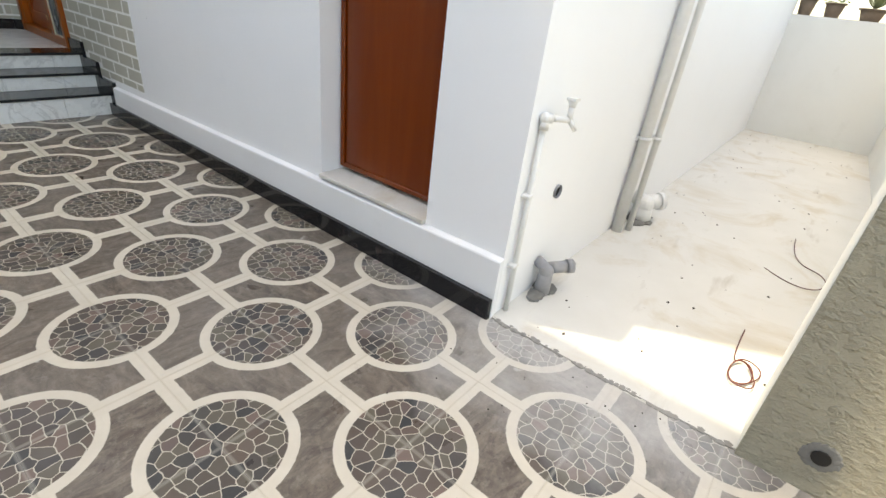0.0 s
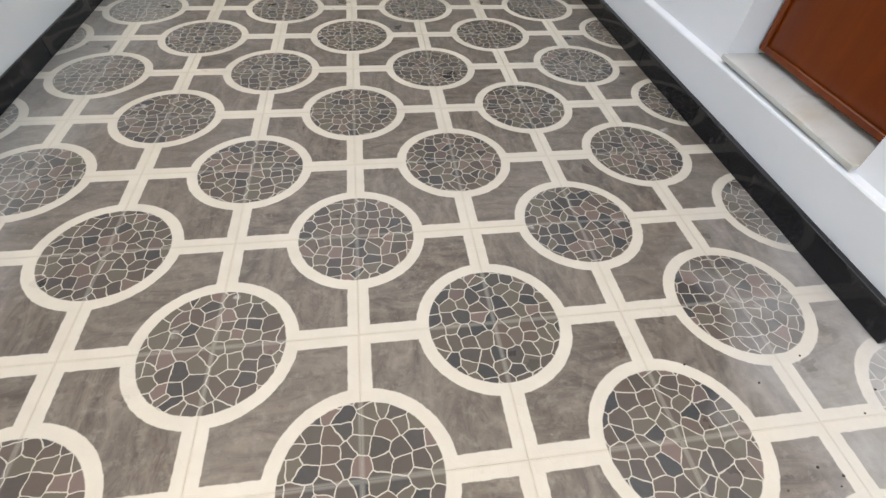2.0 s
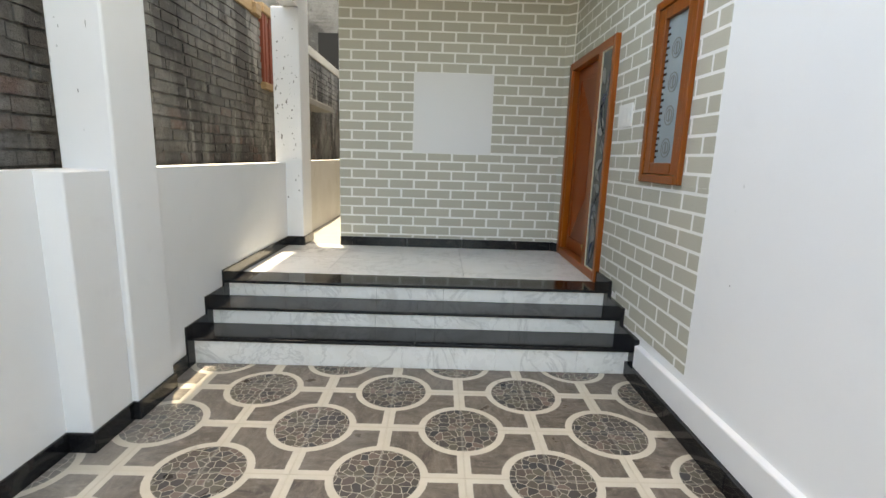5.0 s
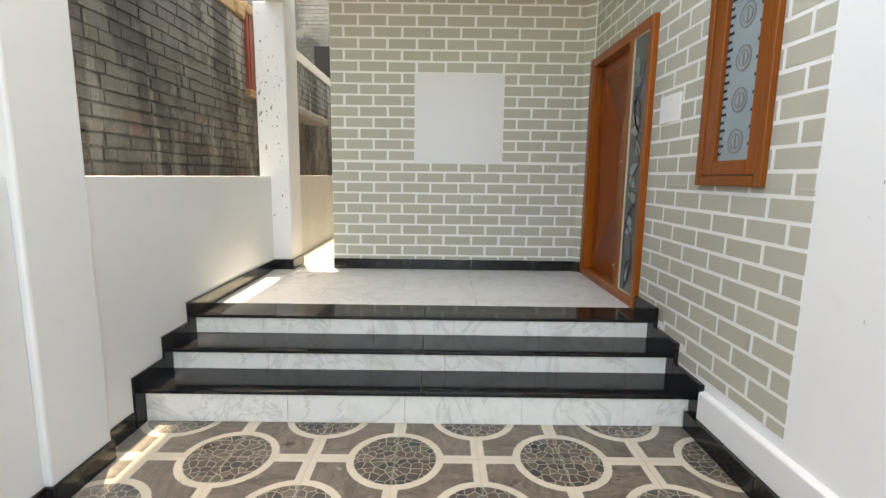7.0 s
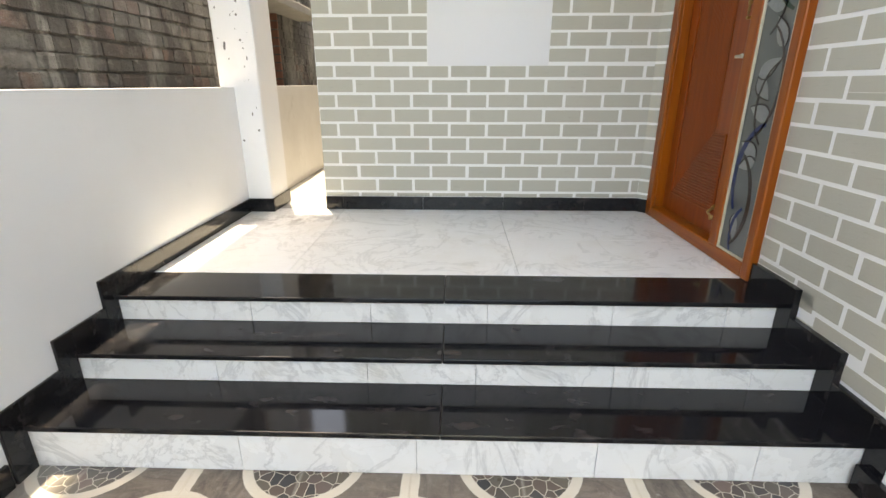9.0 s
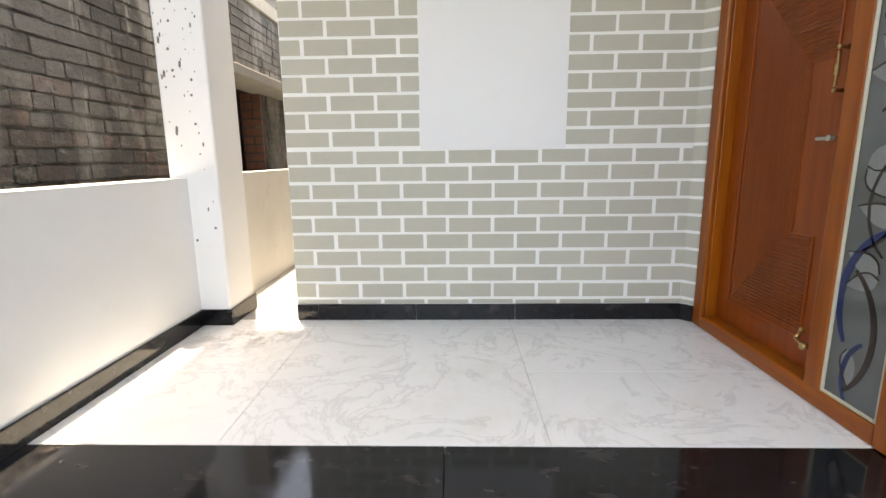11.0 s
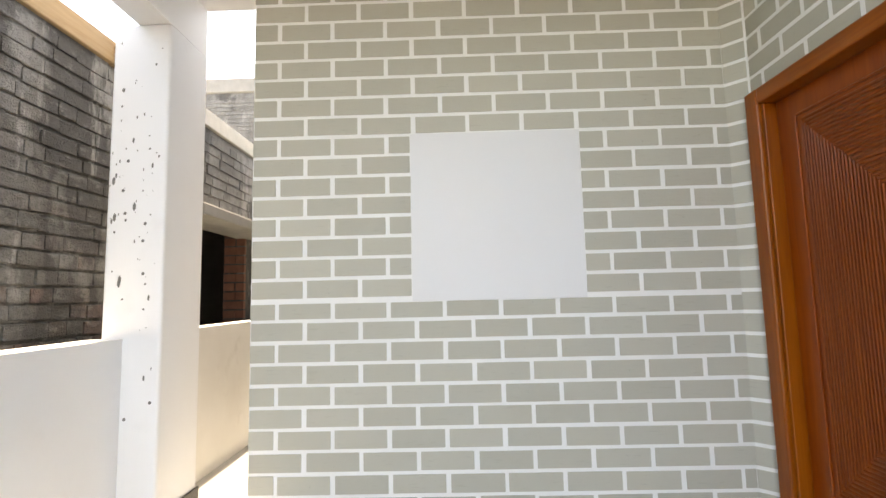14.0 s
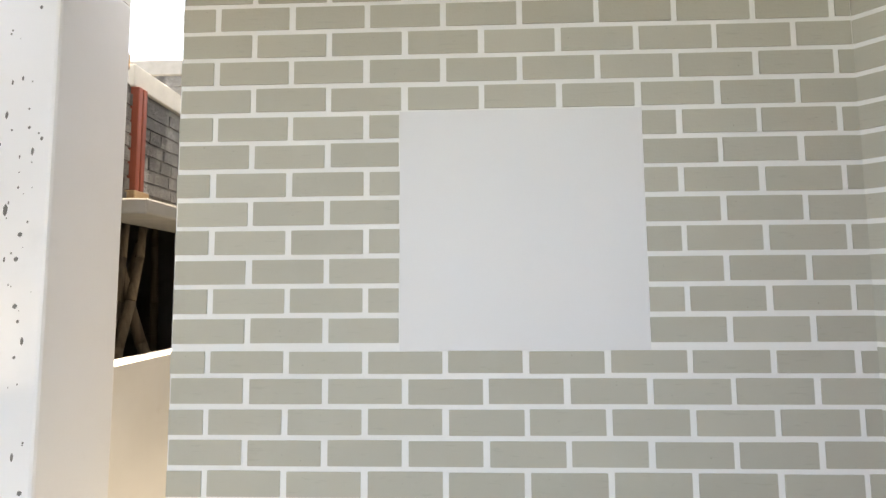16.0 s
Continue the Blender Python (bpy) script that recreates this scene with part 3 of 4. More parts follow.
FX = 1.557
door = thing("entrance_door", "varnished teak entrance door with mitred ribbed panel and etched glass sidelight, closed", "door")
door["kind"] = "structure"
DB, DT = LAND + 0.002, 2.408
part("jamb", bevelled(FX, 1.72, 5.155, 5.24, DB, DT, 0.008), M["teak_z"], door)
part("jamb", bevelled(FX, 1.72, 3.93, 3.99, DB, DT, 0.008), M["teak_z"], door)
part("mullion", bevelled(FX + 0.003, 1.72, 4.247, 4.33, DB + 0.07, DT - 0.07, 0.008), M["teak_z"], door)
part("head", bevelled(FX + 0.002, 1.72, 3.99, 5.155, DT - 0.075, DT, 0.008), M["teak_y"], door)
part("threshold", bevelled(FX + 0.002, 1.72, 3.99, 5.155, DB, DB + 0.075, 0.008), M["teak_y"], door)
part("rebate_bead", bevelled(FX + 0.02, 1.66, 5.135, 5.154, DB + 0.076, DT - 0.076, 0.004), M["teak_z"], door)
LX = 1.632
leaf = part("door_leaf", bevelled(LX, 1.675, 4.331, 5.134, DB + 0.078, DT - 0.078, 0.004), M["teak_leaf"], door, "teak leaf with mitred fields of reeding")
y0, y1, z0, z1 = 5.0, 4.5, 0.67, 2.205
zu, zl, ym = 1.79, 1.09, 4.6
for a, b in (((y0 + 0.02, z0 - 0.02), (y0 + 0.02, z1 + 0.02)), ((y1 - 0.03, z0 - 0.02), (y1 - 0.03, zl)), ((y1 - 0.03, zu), (y1 - 0.03, z1 + 0.02))):
    bm = bevelled(LX - 0.008, LX + 0.002, a[0] - 0.006, a[0] + 0.006, a[1], b[1], 0.003, 1)
    part("panel_moulding", bm, M["teak_leaf"], leaf)
for z in (z0 - 0.02, z1 + 0.02):
    part("panel_moulding", bevelled(LX - 0.008, LX + 0.002, y1 - 0.03, y0 + 0.014, z - 0.006, z + 0.006, 0.003, 1), M["teak_leaf"], leaf)
n = 26
for i in range(n):
    y = y0 - 0.004 - (y0 - ym) * (i + 0.5) / n
    f = (y0 - y) / (y0 - ym)
    part("rib", bevelled(LX - 0.006, LX + 0.001, y - 0.0048, y + 0.0048, z0 + f * (zl - z0), z1 - f * (z1 - zu), 0.003, 1), M["teak_rib"], leaf)
n = 25
for i in range(n):
    f = (i + 0.5) / n
    ya = y0 - f * (y0 - ym) - 0.004
    for za in (z1 - f * (z1 - zu), z0 + f * (zl - z0)):
        part("rib", bevelled(LX - 0.006, LX + 0.001, y1 - 0.018, ya, za - 0.0062, za + 0.0062, 0.003, 1), M["teak_rib"], leaf)
bm = bmesh.new()
cyl(bm, (LX - 0.032, 4.425, 1.675), (LX - 0.032, 4.425, 1.805), 0.0055)
for z in (1.66, 1.82):
    cyl(bm, (LX + 0.001, 4.425, z), (LX - 0.036, 4.425, z), 0.009, 0.006)
    bmesh.ops.create_uvsphere(bm, u_segments=12, v_segments=8, radius=0.009, matrix=Matrix.Translation((LX - 0.032, 4.425, z)))
cyl(bm, (LX - 0.032, 4.425, 1.72), (LX - 0.032, 4.425, 1.76), 0.009)
part("pull_handle", bm, M["brass"], leaf, "turned brass pull handle")
bm = bevelled(LX - 0.012, LX + 0.001, 4.42, 4.525, 1.475, 1.492, 0.006)
cyl(bm, (LX - 0.018, 4.445, 1.484), (LX, 4.445, 1.484), 0.012)
part("lock_plate", bm, M["steel"], leaf, "small satin metal lock escutcheon")
bm = bmesh.new()
cyl(bm, (LX, 4.46, 0.68), (LX - 0.05, 4.43, 0.66), 0.008)
cyl(bm, (LX - 0.05, 4.43, 0.66), (LX - 0.05, 4.38, 0.64), 0.007)
cyl(bm, (LX - 0.06, 4.38, 0.64), (LX - 0.03, 4.38, 0.64), 0.013)
bmesh.ops.create_uvsphere(bm, u_segments=10, v_segments=8, radius=0.014, matrix=Matrix.Translation((LX - 0.004, 4.46, 0.68)))
part("door_stop", bm, M["brass"], leaf, "small brass flip-down door stop")

GX = 1.577
glass = part("sidelight", bevelled(GX, GX + 0.008, 3.99, 4.247, DB + 0.076, DT - 0.076, 0.001, 1), M["side_glass"], door, "glass sidelight with etched leaves and painted curves, the unlit interior put into its colour")
for b in ((3.991, 4.003, DB + 0.076, DT - 0.076), (4.235, 4.247, DB + 0.076, DT - 0.076)):
    part("glazing_bead", bevelled(GX - 0.012, GX, b[0], b[1], b[2], b[3], 0.003, 1), M["putty"], glass)
for z in (DB + 0.076, DT - 0.09):
    part("glazing_bead", bevelled(GX - 0.012, GX, 4.004, 4.234, z, z + 0.012, 0.003, 1), M["putty"], glass)
gx = GX - 0.003
for mat, w, pts in (
    ("blue_glass", 0.045, arc(4.34, 2.12, 0.26, 175, 270, sy=1)), ("green_glass", 0.035, arc(3.98, 1.9, 0.26, 20, -75, sy=1)),
    ("blue_glass", 0.035, arc(4.02, 1.86, 0.2, 40, -60)), ("brown_glass", 0.022, arc(4.3, 1.35, 0.28, 120, 250)),
    ("blue_glass", 0.045, arc(4.0, 0.9, 0.28, 75, -35)), ("brown_glass", 0.035, arc(4.35, 0.78, 0.27, 120, 235)),
    ("brown_glass", 0.018, arc(4.0, 1.25, 0.2, 70, -60)), ("blue_glass", 0.03, arc(4.05, 0.62, 0.16, 60, -40)),
    ("brown_glass", 0.02, arc(4.32, 1.75, 0.22, 130, 240))):
    pts = [(4.0 + (a - 4.0) * 0.8, b) for a, b in pts if 4.008 < a < 4.29]
    if len(pts) > 2:
        bm = bmesh.new()
        ribbon(bm, pts, w * 0.7, gx)
        part("glass_stripe", bm, M[mat], glass)
for at, along, L, W in (((4.26, 2.2), (-0.4, -1), 0.16, 0.07), ((4.1, 1.7), (0.7, 0.6), 0.17, 0.07), ((4.1, 1.68), (0.9, 0.1), 0.16, 0.06), ((4.05, 1.5), (0.6, 0.9), 0.16, 0.06),
                        ((4.24, 1.38), (-0.8, 0.4), 0.17, 0.06), ((4.24, 1.37), (-0.6, -0.5), 0.15, 0.06), ((4.05, 1.2), (0.8, 0.2), 0.17, 0.06), ((4.1, 1.02), (0.9, 0.35), 0.15, 0.06), ((4.1, 1.0), (0.8, -0.3), 0.14, 0.05), ((4.2, 0.72), (-0.2, -1), 0.15, 0.05)):
    at = (4.0 + (at[0] - 4.0) * 0.8, at[1])
    bm = bmesh.new()
    d = Vector((0, along[0], along[1])).normalized()
    leaf_bm(bm, (gx, *at), d, Vector((0, -d.z, d.y)), L, W * 1.3, 0.0012)
    part("etched_leaf", bm, M["etch"], glass)
    bm = bmesh.new()
    e = [(at[0] + d.y * L * s - d.z * W * 0.66 * math.sin(math.pi * s ** 0.7), at[1] + d.z * L * s + d.y * W * 0.66 * math.sin(math.pi * s ** 0.7)) for s in [i / 8 for i in range(9)]]
    ribbon(bm, e, 0.007, gx - 0.001)
    part("leaf_outline", bm, M["brown_glass"], glass)

# ---- window ----
win = thing("window_1", "orange-brown wooden casement window with frosted patterned glass, shut", "window")
win["kind"] = "structure"
wy0, wy1, wz0, wz1 = 2.745, 3.272, 1.318, 2.41
wx = 1.567
for b in ((wy0, wy0 + 0.045, wz0, wz1), (wy1 - 0.045, wy1, wz0, wz1)):
    part("frame_stile", bevelled(wx, 1.7, *b, 0.005), M["window_wood"], win)
for b in ((wy0 + 0.0455, wy1 - 0.0455, wz0, wz0 + 0.05), (wy0 + 0.0455, wy1 - 0.0455, wz1 - 0.05, wz1)):
    part("frame_rail", bevelled(wx, 1.7, *b, 0.005), M["window_wood"], win)
sash = part("sash", bevelled(wx + 0.008, 1.64, wy0 + 0.048, wy0 + 0.118, wz0 + 0.053, wz1 - 0.053, 0.006), M["window_wood"], win)
part("sash_stile", bevelled(wx + 0.008, 1.64, wy1 - 0.138, wy1 - 0.048, wz0 + 0.053, wz1 - 0.053, 0.006), M["window_wood"], sash)
for z in (wz0 + 0.053, wz1 - 0.123):
    part("sash_rail", bevelled(wx + 0.008, 1.64, wy0 + 0.1185, wy1 - 0.1385, z, z + 0.07, 0.006), M["window_wood"], sash)
pane = part("pane", bevelled(1.6, 1.606, wy0 + 0.118, wy1 - 0.138, wz0 + 0.12, wz1 - 0.12, 0.001, 1), M["frost"], win, "bluish frosted pane with clear comb edges and rosettes")
py0, py1 = wy0 + 0.119, wy1 - 0.139
for i in range(21):
    z = wz0 + 0.15 + i * 0.038
    for a, b in ((py0, py0 + (0.04 if i % 2 else 0.026)), (py1 - (0.04 if i % 2 else 0.026), py1)):
        bm = bmesh.new()
        box(bm, 1.597, 1.5995, a, b, z, z + 0.014)
        part("clear_bar", bm, M["clear_bar"], pane)
for z in (1.53, 1.72, 1.91, 2.1):
    for r in (0.055, 0.034):
        bm = bmesh.new()
        ribbon(bm, arc((py0 + py1) / 2, z, r, 30, 385, 22), 0.008, 1.597)
        part("rosette_ring", bm, M["etch"], pane)
    bm = bmesh.new()
    ribbon(bm, [((py0 + py1) / 2, z - 0.03), ((py0 + py1) / 2, z), ((py0 + py1) / 2, z + 0.03)], 0.012, 1.5968)
    part("rosette_petal", bm, M["etch"], pane)

sw = thing("switch_plate", "white plastic double switch plate on the brick-patterned wall", "switch")
part("plate", bevelled(1.585, 1.6, 3.545, 3.8, 1.69, 1.855, 0.004), M["plastic"], sw)
for y in (3.61, 3.665, 3.72):
    part("rocker", bevelled(1.581, 1.586, y - 0.022, y + 0.022, 1.72, 1.825, 0.002, 1), M["plastic"], sw)

# ---- side door ----
sd = thing("door_2", "red-brown flush side door in a white reveal, closed", "door")
sd["kind"] = "structure"
slab = part("door_leaf", bevelled(1.735, 1.77, -0.53, 0.215, 0.345, 2.29, 0.004), M["side_door"], sd)
for b in ((-0.53, -0.5, 0.345, 2.29), (0.19, 0.22, 0.345, 2.29)):
    part("edge_strip", bevelled(1.722, 1.734, *b, 0.003, 1), M["side_door"], slab)
part("edge_strip", bevelled(1.722, 1.734, -0.499, 0.189, 0.345, 0.372, 0.003, 1), M["side_door"], slab)
part("door_sill", bevelled(1.575, 1.8, -0.548, 0.23, 0.3, 0.322, 0.004), M["screed"], sd, "mortar-stained white sill")
bm = bmesh.new()
cyl(bm, (1.722, 0.165, 1.27), (1.69, 0.165, 1.27), 0.008)
tube(bm, [(1.69, 0.165 + 0.03 * math.sin(a), 1.25 - 0.03 * (1 - math.cos(a)) / 1.2) for a in [i * math.pi / 5 for i in range(11)]], 0.005)
part("ring_latch", bm, M["brown_glass"], slab, "dark metal latch ring")

# ---- side yard fittings ----
YW = -1.0
tap = thing("garden_tap", "white plastic garden tap on an upright pipe", "tap")
bm = bmesh.new()
cyl(bm, (1.675, YW - 0.02, 0.0), (1.675, YW - 0.02, 0.9), 0.0125)
riser = part("pipe", bm, M["pvc"], tap)
bm = bmesh.new()
bmesh.ops.create_uvsphere(bm, u_segments=12, v_segments=8, radius=0.024, matrix=Matrix.Translation((1.675, YW - 0.022, 0.905)))
cyl(bm, (1.675, YW - 0.022, 0.86), (1.675, YW - 0.022, 0.9), 0.019)
cyl(bm, (1.675, YW - 0.022, 0.905), (1.7, YW - 0.035, 0.905), 0.019)
part("elbow", bm, M["pvc"], tap)
bm = bmesh.new()
cyl(bm, (1.69, YW - 0.03, 0.905), (1.78, YW - 0.08, 0.9), 0.012)
cyl(bm, (1.77, YW - 0.075, 0.905), (1.8, YW - 0.095, 0.86), 0.012, 0.01)
cyl(bm, (1.77, YW - 0.075, 0.9), (1.77, YW - 0.075, 0.95), 0.012)
spout = part("tap_body", bm, M["pvc"], tap)
bm = bmesh.new()
cyl(bm, (1.77, YW - 0.075, 0.95), (1.77, YW - 0.075, 0.975), 0.013, 0.02)
box(bm, 1.75, 1.79, YW - 0.095, YW - 0.055, 0.974, 0.985)
part("tap_handle", bm, M["pvc"], spout)
for z in (0.25, 0.58):
    part("clip", bevelled(1.638, 1.682, YW - 0.036, YW, z, z + 0.016, 0.003, 1), M["pvc"], tap)

def drain_pipe(x, r, label, out=0.008):
    d = thing("drain_pipe", label, "pipe", group="drain pipes")
    bm = bmesh.new()
    cyl(bm, (x, YW - r - out, 0.0), (x, YW - r - out, 3.1), r, n=20)
    part("pipe", bm, M["pvc"], d)
    for z in (0.62, 2.0):
        bm = bmesh.new()
        cyl(bm, (x, YW - r - out, z), (x, YW - r - out, z + 0.025), r + 0.006, n=20)
        box(bm, x - r - 0.012, x + r + 0.012, YW - out - 0.004, YW, z, z + 0.025)
        part("clamp", bm, M["pvc"], d)


drain_pipe(3.04, 0.035, "white plastic soil pipe clamped to the yard wall")
drain_pipe(3.12, 0.02, "thinner white plastic waste pipe clamped to the yard wall", 0.075)

def trap(x, y, r, mat, cap, label):
    d = thing("drain_trap", label, "drain trap", group="drain traps")
    bm = bmesh.new()
    cyl(bm, (x, y, 0.0), (x, y, 0.12), r * 1.15, r, n=16)
    bmesh.ops.create_uvsphere(bm, u_segments=16, v_segments=10, radius=r * 1.08, matrix=Matrix.Translation((x, y, 0.13)))
    cyl(bm, (x, y, 0.14), (x, YW, 0.17), r * 0.8, n=16)
    part("body", bm, mat, d)
    bm = bmesh.new()
    cyl(bm, (x + 0.02, y, 0.14), (x + 0.1, y - 0.07, 0.15), r * 0.85, n=16)
    part("branch", bm, mat, d)
    bm = bmesh.new()
    cyl(bm, (x + 0.09, y - 0.062, 0.149), (x + 0.115, y - 0.084, 0.152), r, n=16)
    box(bm, x + 0.105, x + 0.125, y - 0.095, y - 0.075, 0.13, 0.17)
    part("screw_cap", bm, cap, d)
    bm = bmesh.new()
    for _ in range(9):
        bmesh.ops.create_icosphere(bm, subdivisions=1, radius=random.uniform(0.025, 0.05), matrix=Matrix.Translation((x + random.uniform(-0.1, 0.06), y + random.uniform(-0.05, 0.06), 0.012)) @ Matrix.Diagonal((1.3, 1.1, 0.5, 1)))
    part("mortar_bed", bm, M["mortar_dab"], d)["kind"] = "stuff"


trap(1.95, -1.06, 0.036, M["pvc_grey"], M["pvc_grey"], "grey plastic drain trap with screw cap set in mortar")
trap(3.36, -1.09, 0.062, M["pvc"], M["pvc"], "white plastic drain trap with screw cap set in mortar")
ps = thing("pipe_stub", "cut pipe end in the yard wall", "pipe stub")
bm = bmesh.new()
cyl(bm, (1.99, YW - 0.012, 0.525), (1.99, YW + 0.05, 0.525), 0.033, n=20, caps=False)
cyl(bm, (1.99, YW - 0.012, 0.525), (1.99, YW + 0.05, 0.525), 0.026, n=20, caps=False)
part("rim", bm, M["pvc_grey"], ps)
# solid dark plug in place of the shaded inside of the pipe
bm = bmesh.new()
cyl(bm, (1.99, YW - 0.002, 0.525), (1.99, YW + 0.03, 0.525), 0.026, n=20)
part("bore", bm, M["dark"], ps)
ph = thing("wall_pipe_hole", "pipe hole smeared with cement in the gate wall, its shade a dark disc", "pipe hole")
bm = bmesh.new()
for i in range(13):
    a = 2 * math.pi * i / 13
    bmesh.ops.create_icosphere(bm, subdivisions=1, radius=0.02, matrix=Matrix.Translation((1.56, -2.225 + 0.036 * math.cos(a), 0.152 + 0.034 * math.sin(a))) @ Matrix.Diagonal((0.25, random.uniform(0.8, 1.3), random.uniform(0.8, 1.3), 1)))
part("cement_ring", bm, M["mortar_dab"], ph)["kind"] = "stuff"
# dark disc on the wall face paints the shade of the hole
bm = bmesh.new()
cyl(bm, (1.551, -2.225, 0.152), (1.57, -2.225, 0.152), 0.026, n=18)
part("bore", bm, M["dark"], ph)

rng = random.Random(4)
def wire(x, y, size, turns, label):
    pts, a = [], rng.uniform(0, 6)
    for i in range(turns * 5):
        a += 1.26
        r = size * rng.uniform(0.35, 1.0)
        pts.append((x + 1.2 * r * math.cos(a) + 0.012 * i / 5, y + 0.8 * r * math.sin(a), 0.011 + 0.02 * rng.random()))
    pts.append((x + 3 * size, y + 0.3 * size, 0.01))
    cu = bpy.data.curves.new("loose_wire", "CURVE")
    cu.dimensions, cu.bevel_depth, cu.bevel_resolution = "3D", 0.003, 1
    sp = cu.splines.new("NURBS")
    sp.points.add(len(pts) - 1)
    for p, q in zip(sp.points, pts):
        p.co = (*q, 1)
    sp.use_endpoint_u, sp.order_u = True, 4
    cu.materials.append(M["wire"])
    tagged(new("loose_wire", cu), label, "wire", "loose wires")


wire(2.0, -1.97, 0.14, 3, "tangle of thin red-brown wire lying on the yard floor")
wire(3.3, -2.08, 0.24, 1, "loop of thin red-brown wire lying on the yard floor")
bm = bmesh.new()
for _ in range(70):
    x, y = rng.uniform(1.65, 8.0), rng.uniform(-2.35, -1.1)
    s = rng.uniform(0.003, 0.009)
    bmesh.ops.create_icosphere(bm, subdivisions=1, radius=s, matrix=Matrix.Translation((x, y, 0.007)) @ Matrix.Diagonal((1.6, 1, 0.4, 1)))
for _ in range(26):
    x, y = rng.uniform(0.9, 1.55), rng.uniform(-1.9, -0.95)
    bmesh.ops.create_icosphere(bm, subdivisions=1, radius=rng.uniform(0.0015, 0.004), matrix=Matrix.Translation((x, y, 0.001)))
tagged(new("grit", mesh_of("grit", bm, M["debris"])), "dark grit and crumbs scattered on the yard floor", "grit", kind="stuff")
# broken mortar lip where the tiles meet the yard
bm = bmesh.new()
for i in range(46):
    y = -2.03 + i * 0.0225
    bmesh.ops.create_icosphere(bm, subdivisions=1, radius=rng.uniform(0.012, 0.022), matrix=Matrix.Translation((1.582 + rng.uniform(-0.008, 0.008), y, 0.0)) @ Matrix.Diagonal((0.9, 1.3, 0.45, 1)))
tagged(new("mortar_edge", mesh_of("mortar_edge", bm, M["concrete"])), "crumbling mortar edge between tiles and yard", "mortar", kind="stuff")

# potted plants on the end wall
def pot_plant(y, r, h, kind, label):
    p = thing("potted_plant", label, "plant", (8.4, y, 1.53), "plants on the yard wall")
    bm = bmesh.new()
    cyl(bm, (0, 0, 0), (0, 0, h), r * 0.7, r, n=18)
    cyl(bm, (0, 0, h - 0.02), (0, 0, h), r * 1.1, r * 1.1, n=18)
    part("pot", bm, M["terracotta"], p)
    bm = bmesh.new()
    for _ in range(90 if kind != "stem" else 40):
        a, e = rng.uniform(0, 6.283), rng.uniform(0.3, 1.3)
        if kind == "spider":
            d = Vector((math.cos(a) * math.cos(e), math.sin(a) * math.cos(e), math.sin(e)))
            leaf_bm(bm, (0, 0, h), d, d.cross((0, 0, 1)), rng.uniform(0.22, 0.4), 0.022, 0.002, 6, rng.uniform(0.1, 0.25))
        else:
            q = Vector((rng.gauss(0, r * 0.7), rng.gauss(0, r * 0.7), h + abs(rng.gauss(0.05, 0.09)) * (3 if kind == "stem" else 1)))
            d = Vector((math.cos(a), math.sin(a), rng.uniform(-0.2, 0.8))).normalized()
            leaf_bm(bm, q, d, d.cross((0, 0, 1)), rng.uniform(0.05, 0.09), 0.04, 0.004, 4)
    part("foliage", bm, M["leaf_pale" if kind == "spider" else "leaf"], p)


pot_plant(-1.12, 0.1, 0.2, "stem", "small green plant in a dirty pot on the boundary wall")
pot_plant(-1.42, 0.11, 0.17, "bush", "bushy bright green plant in a pale pot on the boundary wall")
pot_plant(-1.82, 0.14, 0.14, "spider", "spider plant with striped arching leaves in a low pot")
pot_plant(-2.15, 0.13, 0.14, "spider", "spider plant with striped arching leaves in a low pot")

# cement spatters on the columns and the scratches on the walls
bm = bmesh.new()
def dab(x, y, z, ax, s, tall=1.0):
    sc = {"x": (0.12, 1, tall), "y": (1, 0.12, tall)}[ax]
    bmesh.ops.create_icosphere(bm, subdivisions=1, radius=s, matrix=Matrix.Translation((x, y, z)) @ Matrix.Diagonal((*sc, 1)))
for _ in range(80):
    z = rng.triangular(0.7, 2.9, 2.1)
    dab(rng.uniform(-1.5, -1.26), 5.22, z, "y", rng.choice((0.002, 0.003, 0.004, 0.006, 0.009)), rng.choice((1, 1, 1.3, 2.5)))
for _ in range(14):
    dab(rng.uniform(-1.66, -1.4), 2.43, rng.uniform(1.35, 2.6), "y", rng.uniform(0.0015, 0.003), rng.choice((1, 4, 12)))
for _ in range(16):
    dab(EAST, rng.uniform(0.4, 2.4), rng.uniform(0.5, 2.2), "x", rng.uniform(0.001, 0.002), rng.choice((1, 1, 5)))
for y, z in ((1.62, 0.72), (1.64, 0.62), (0.9, 0.9), (1.9, 1.0)):
    dab(-1.49, y, z, "x", 0.007, 1.8)
tagged(new("cement_spatter", mesh_of("cement_spatter", bm, M["mortar_dab"])), "grey cement drops and scuffs spattered on white plaster", "spatter", kind="stuff")

# ---- neighbouring unfinished house ----
NX = -1.88
nb = thing("neighbour_house", "unfinished neighbouring house of slurried raw brick with timber formwork", "house")
bm = bmesh.new()
box(bm, NX - 0.22, NX - 0.015, -4.8, 6.42, -0.05, 2.94)
box(bm, NX - 0.22, NX - 0.015, 6.42, 7.62, 2.2, 2.96)
box(bm, NX - 0.22, NX - 0.015, 7.62, 10.5, -0.05, 2.96)
box(bm, NX - 0.22, NX - 0.015, 6.42, 7.62, -0.05, 0.7)
body = part("wall", bm, M["raw_brick_rest"], nb)
bm = bmesh.new()
box(bm, -5.0, NX - 0.22, 5.2, 5.4, 0, 2.9)
box(bm, -5.0, NX - 0.22, 9.0, 9.2, 0, 2.9)
box(bm, -5.2, -5.0, 5.2, 9.2, 0, 2.9)
box(bm, -5.2, NX - 0.22, 5.2, 9.2, 2.62, 2.8)
part("room_wall", bm, M["concrete"], nb)
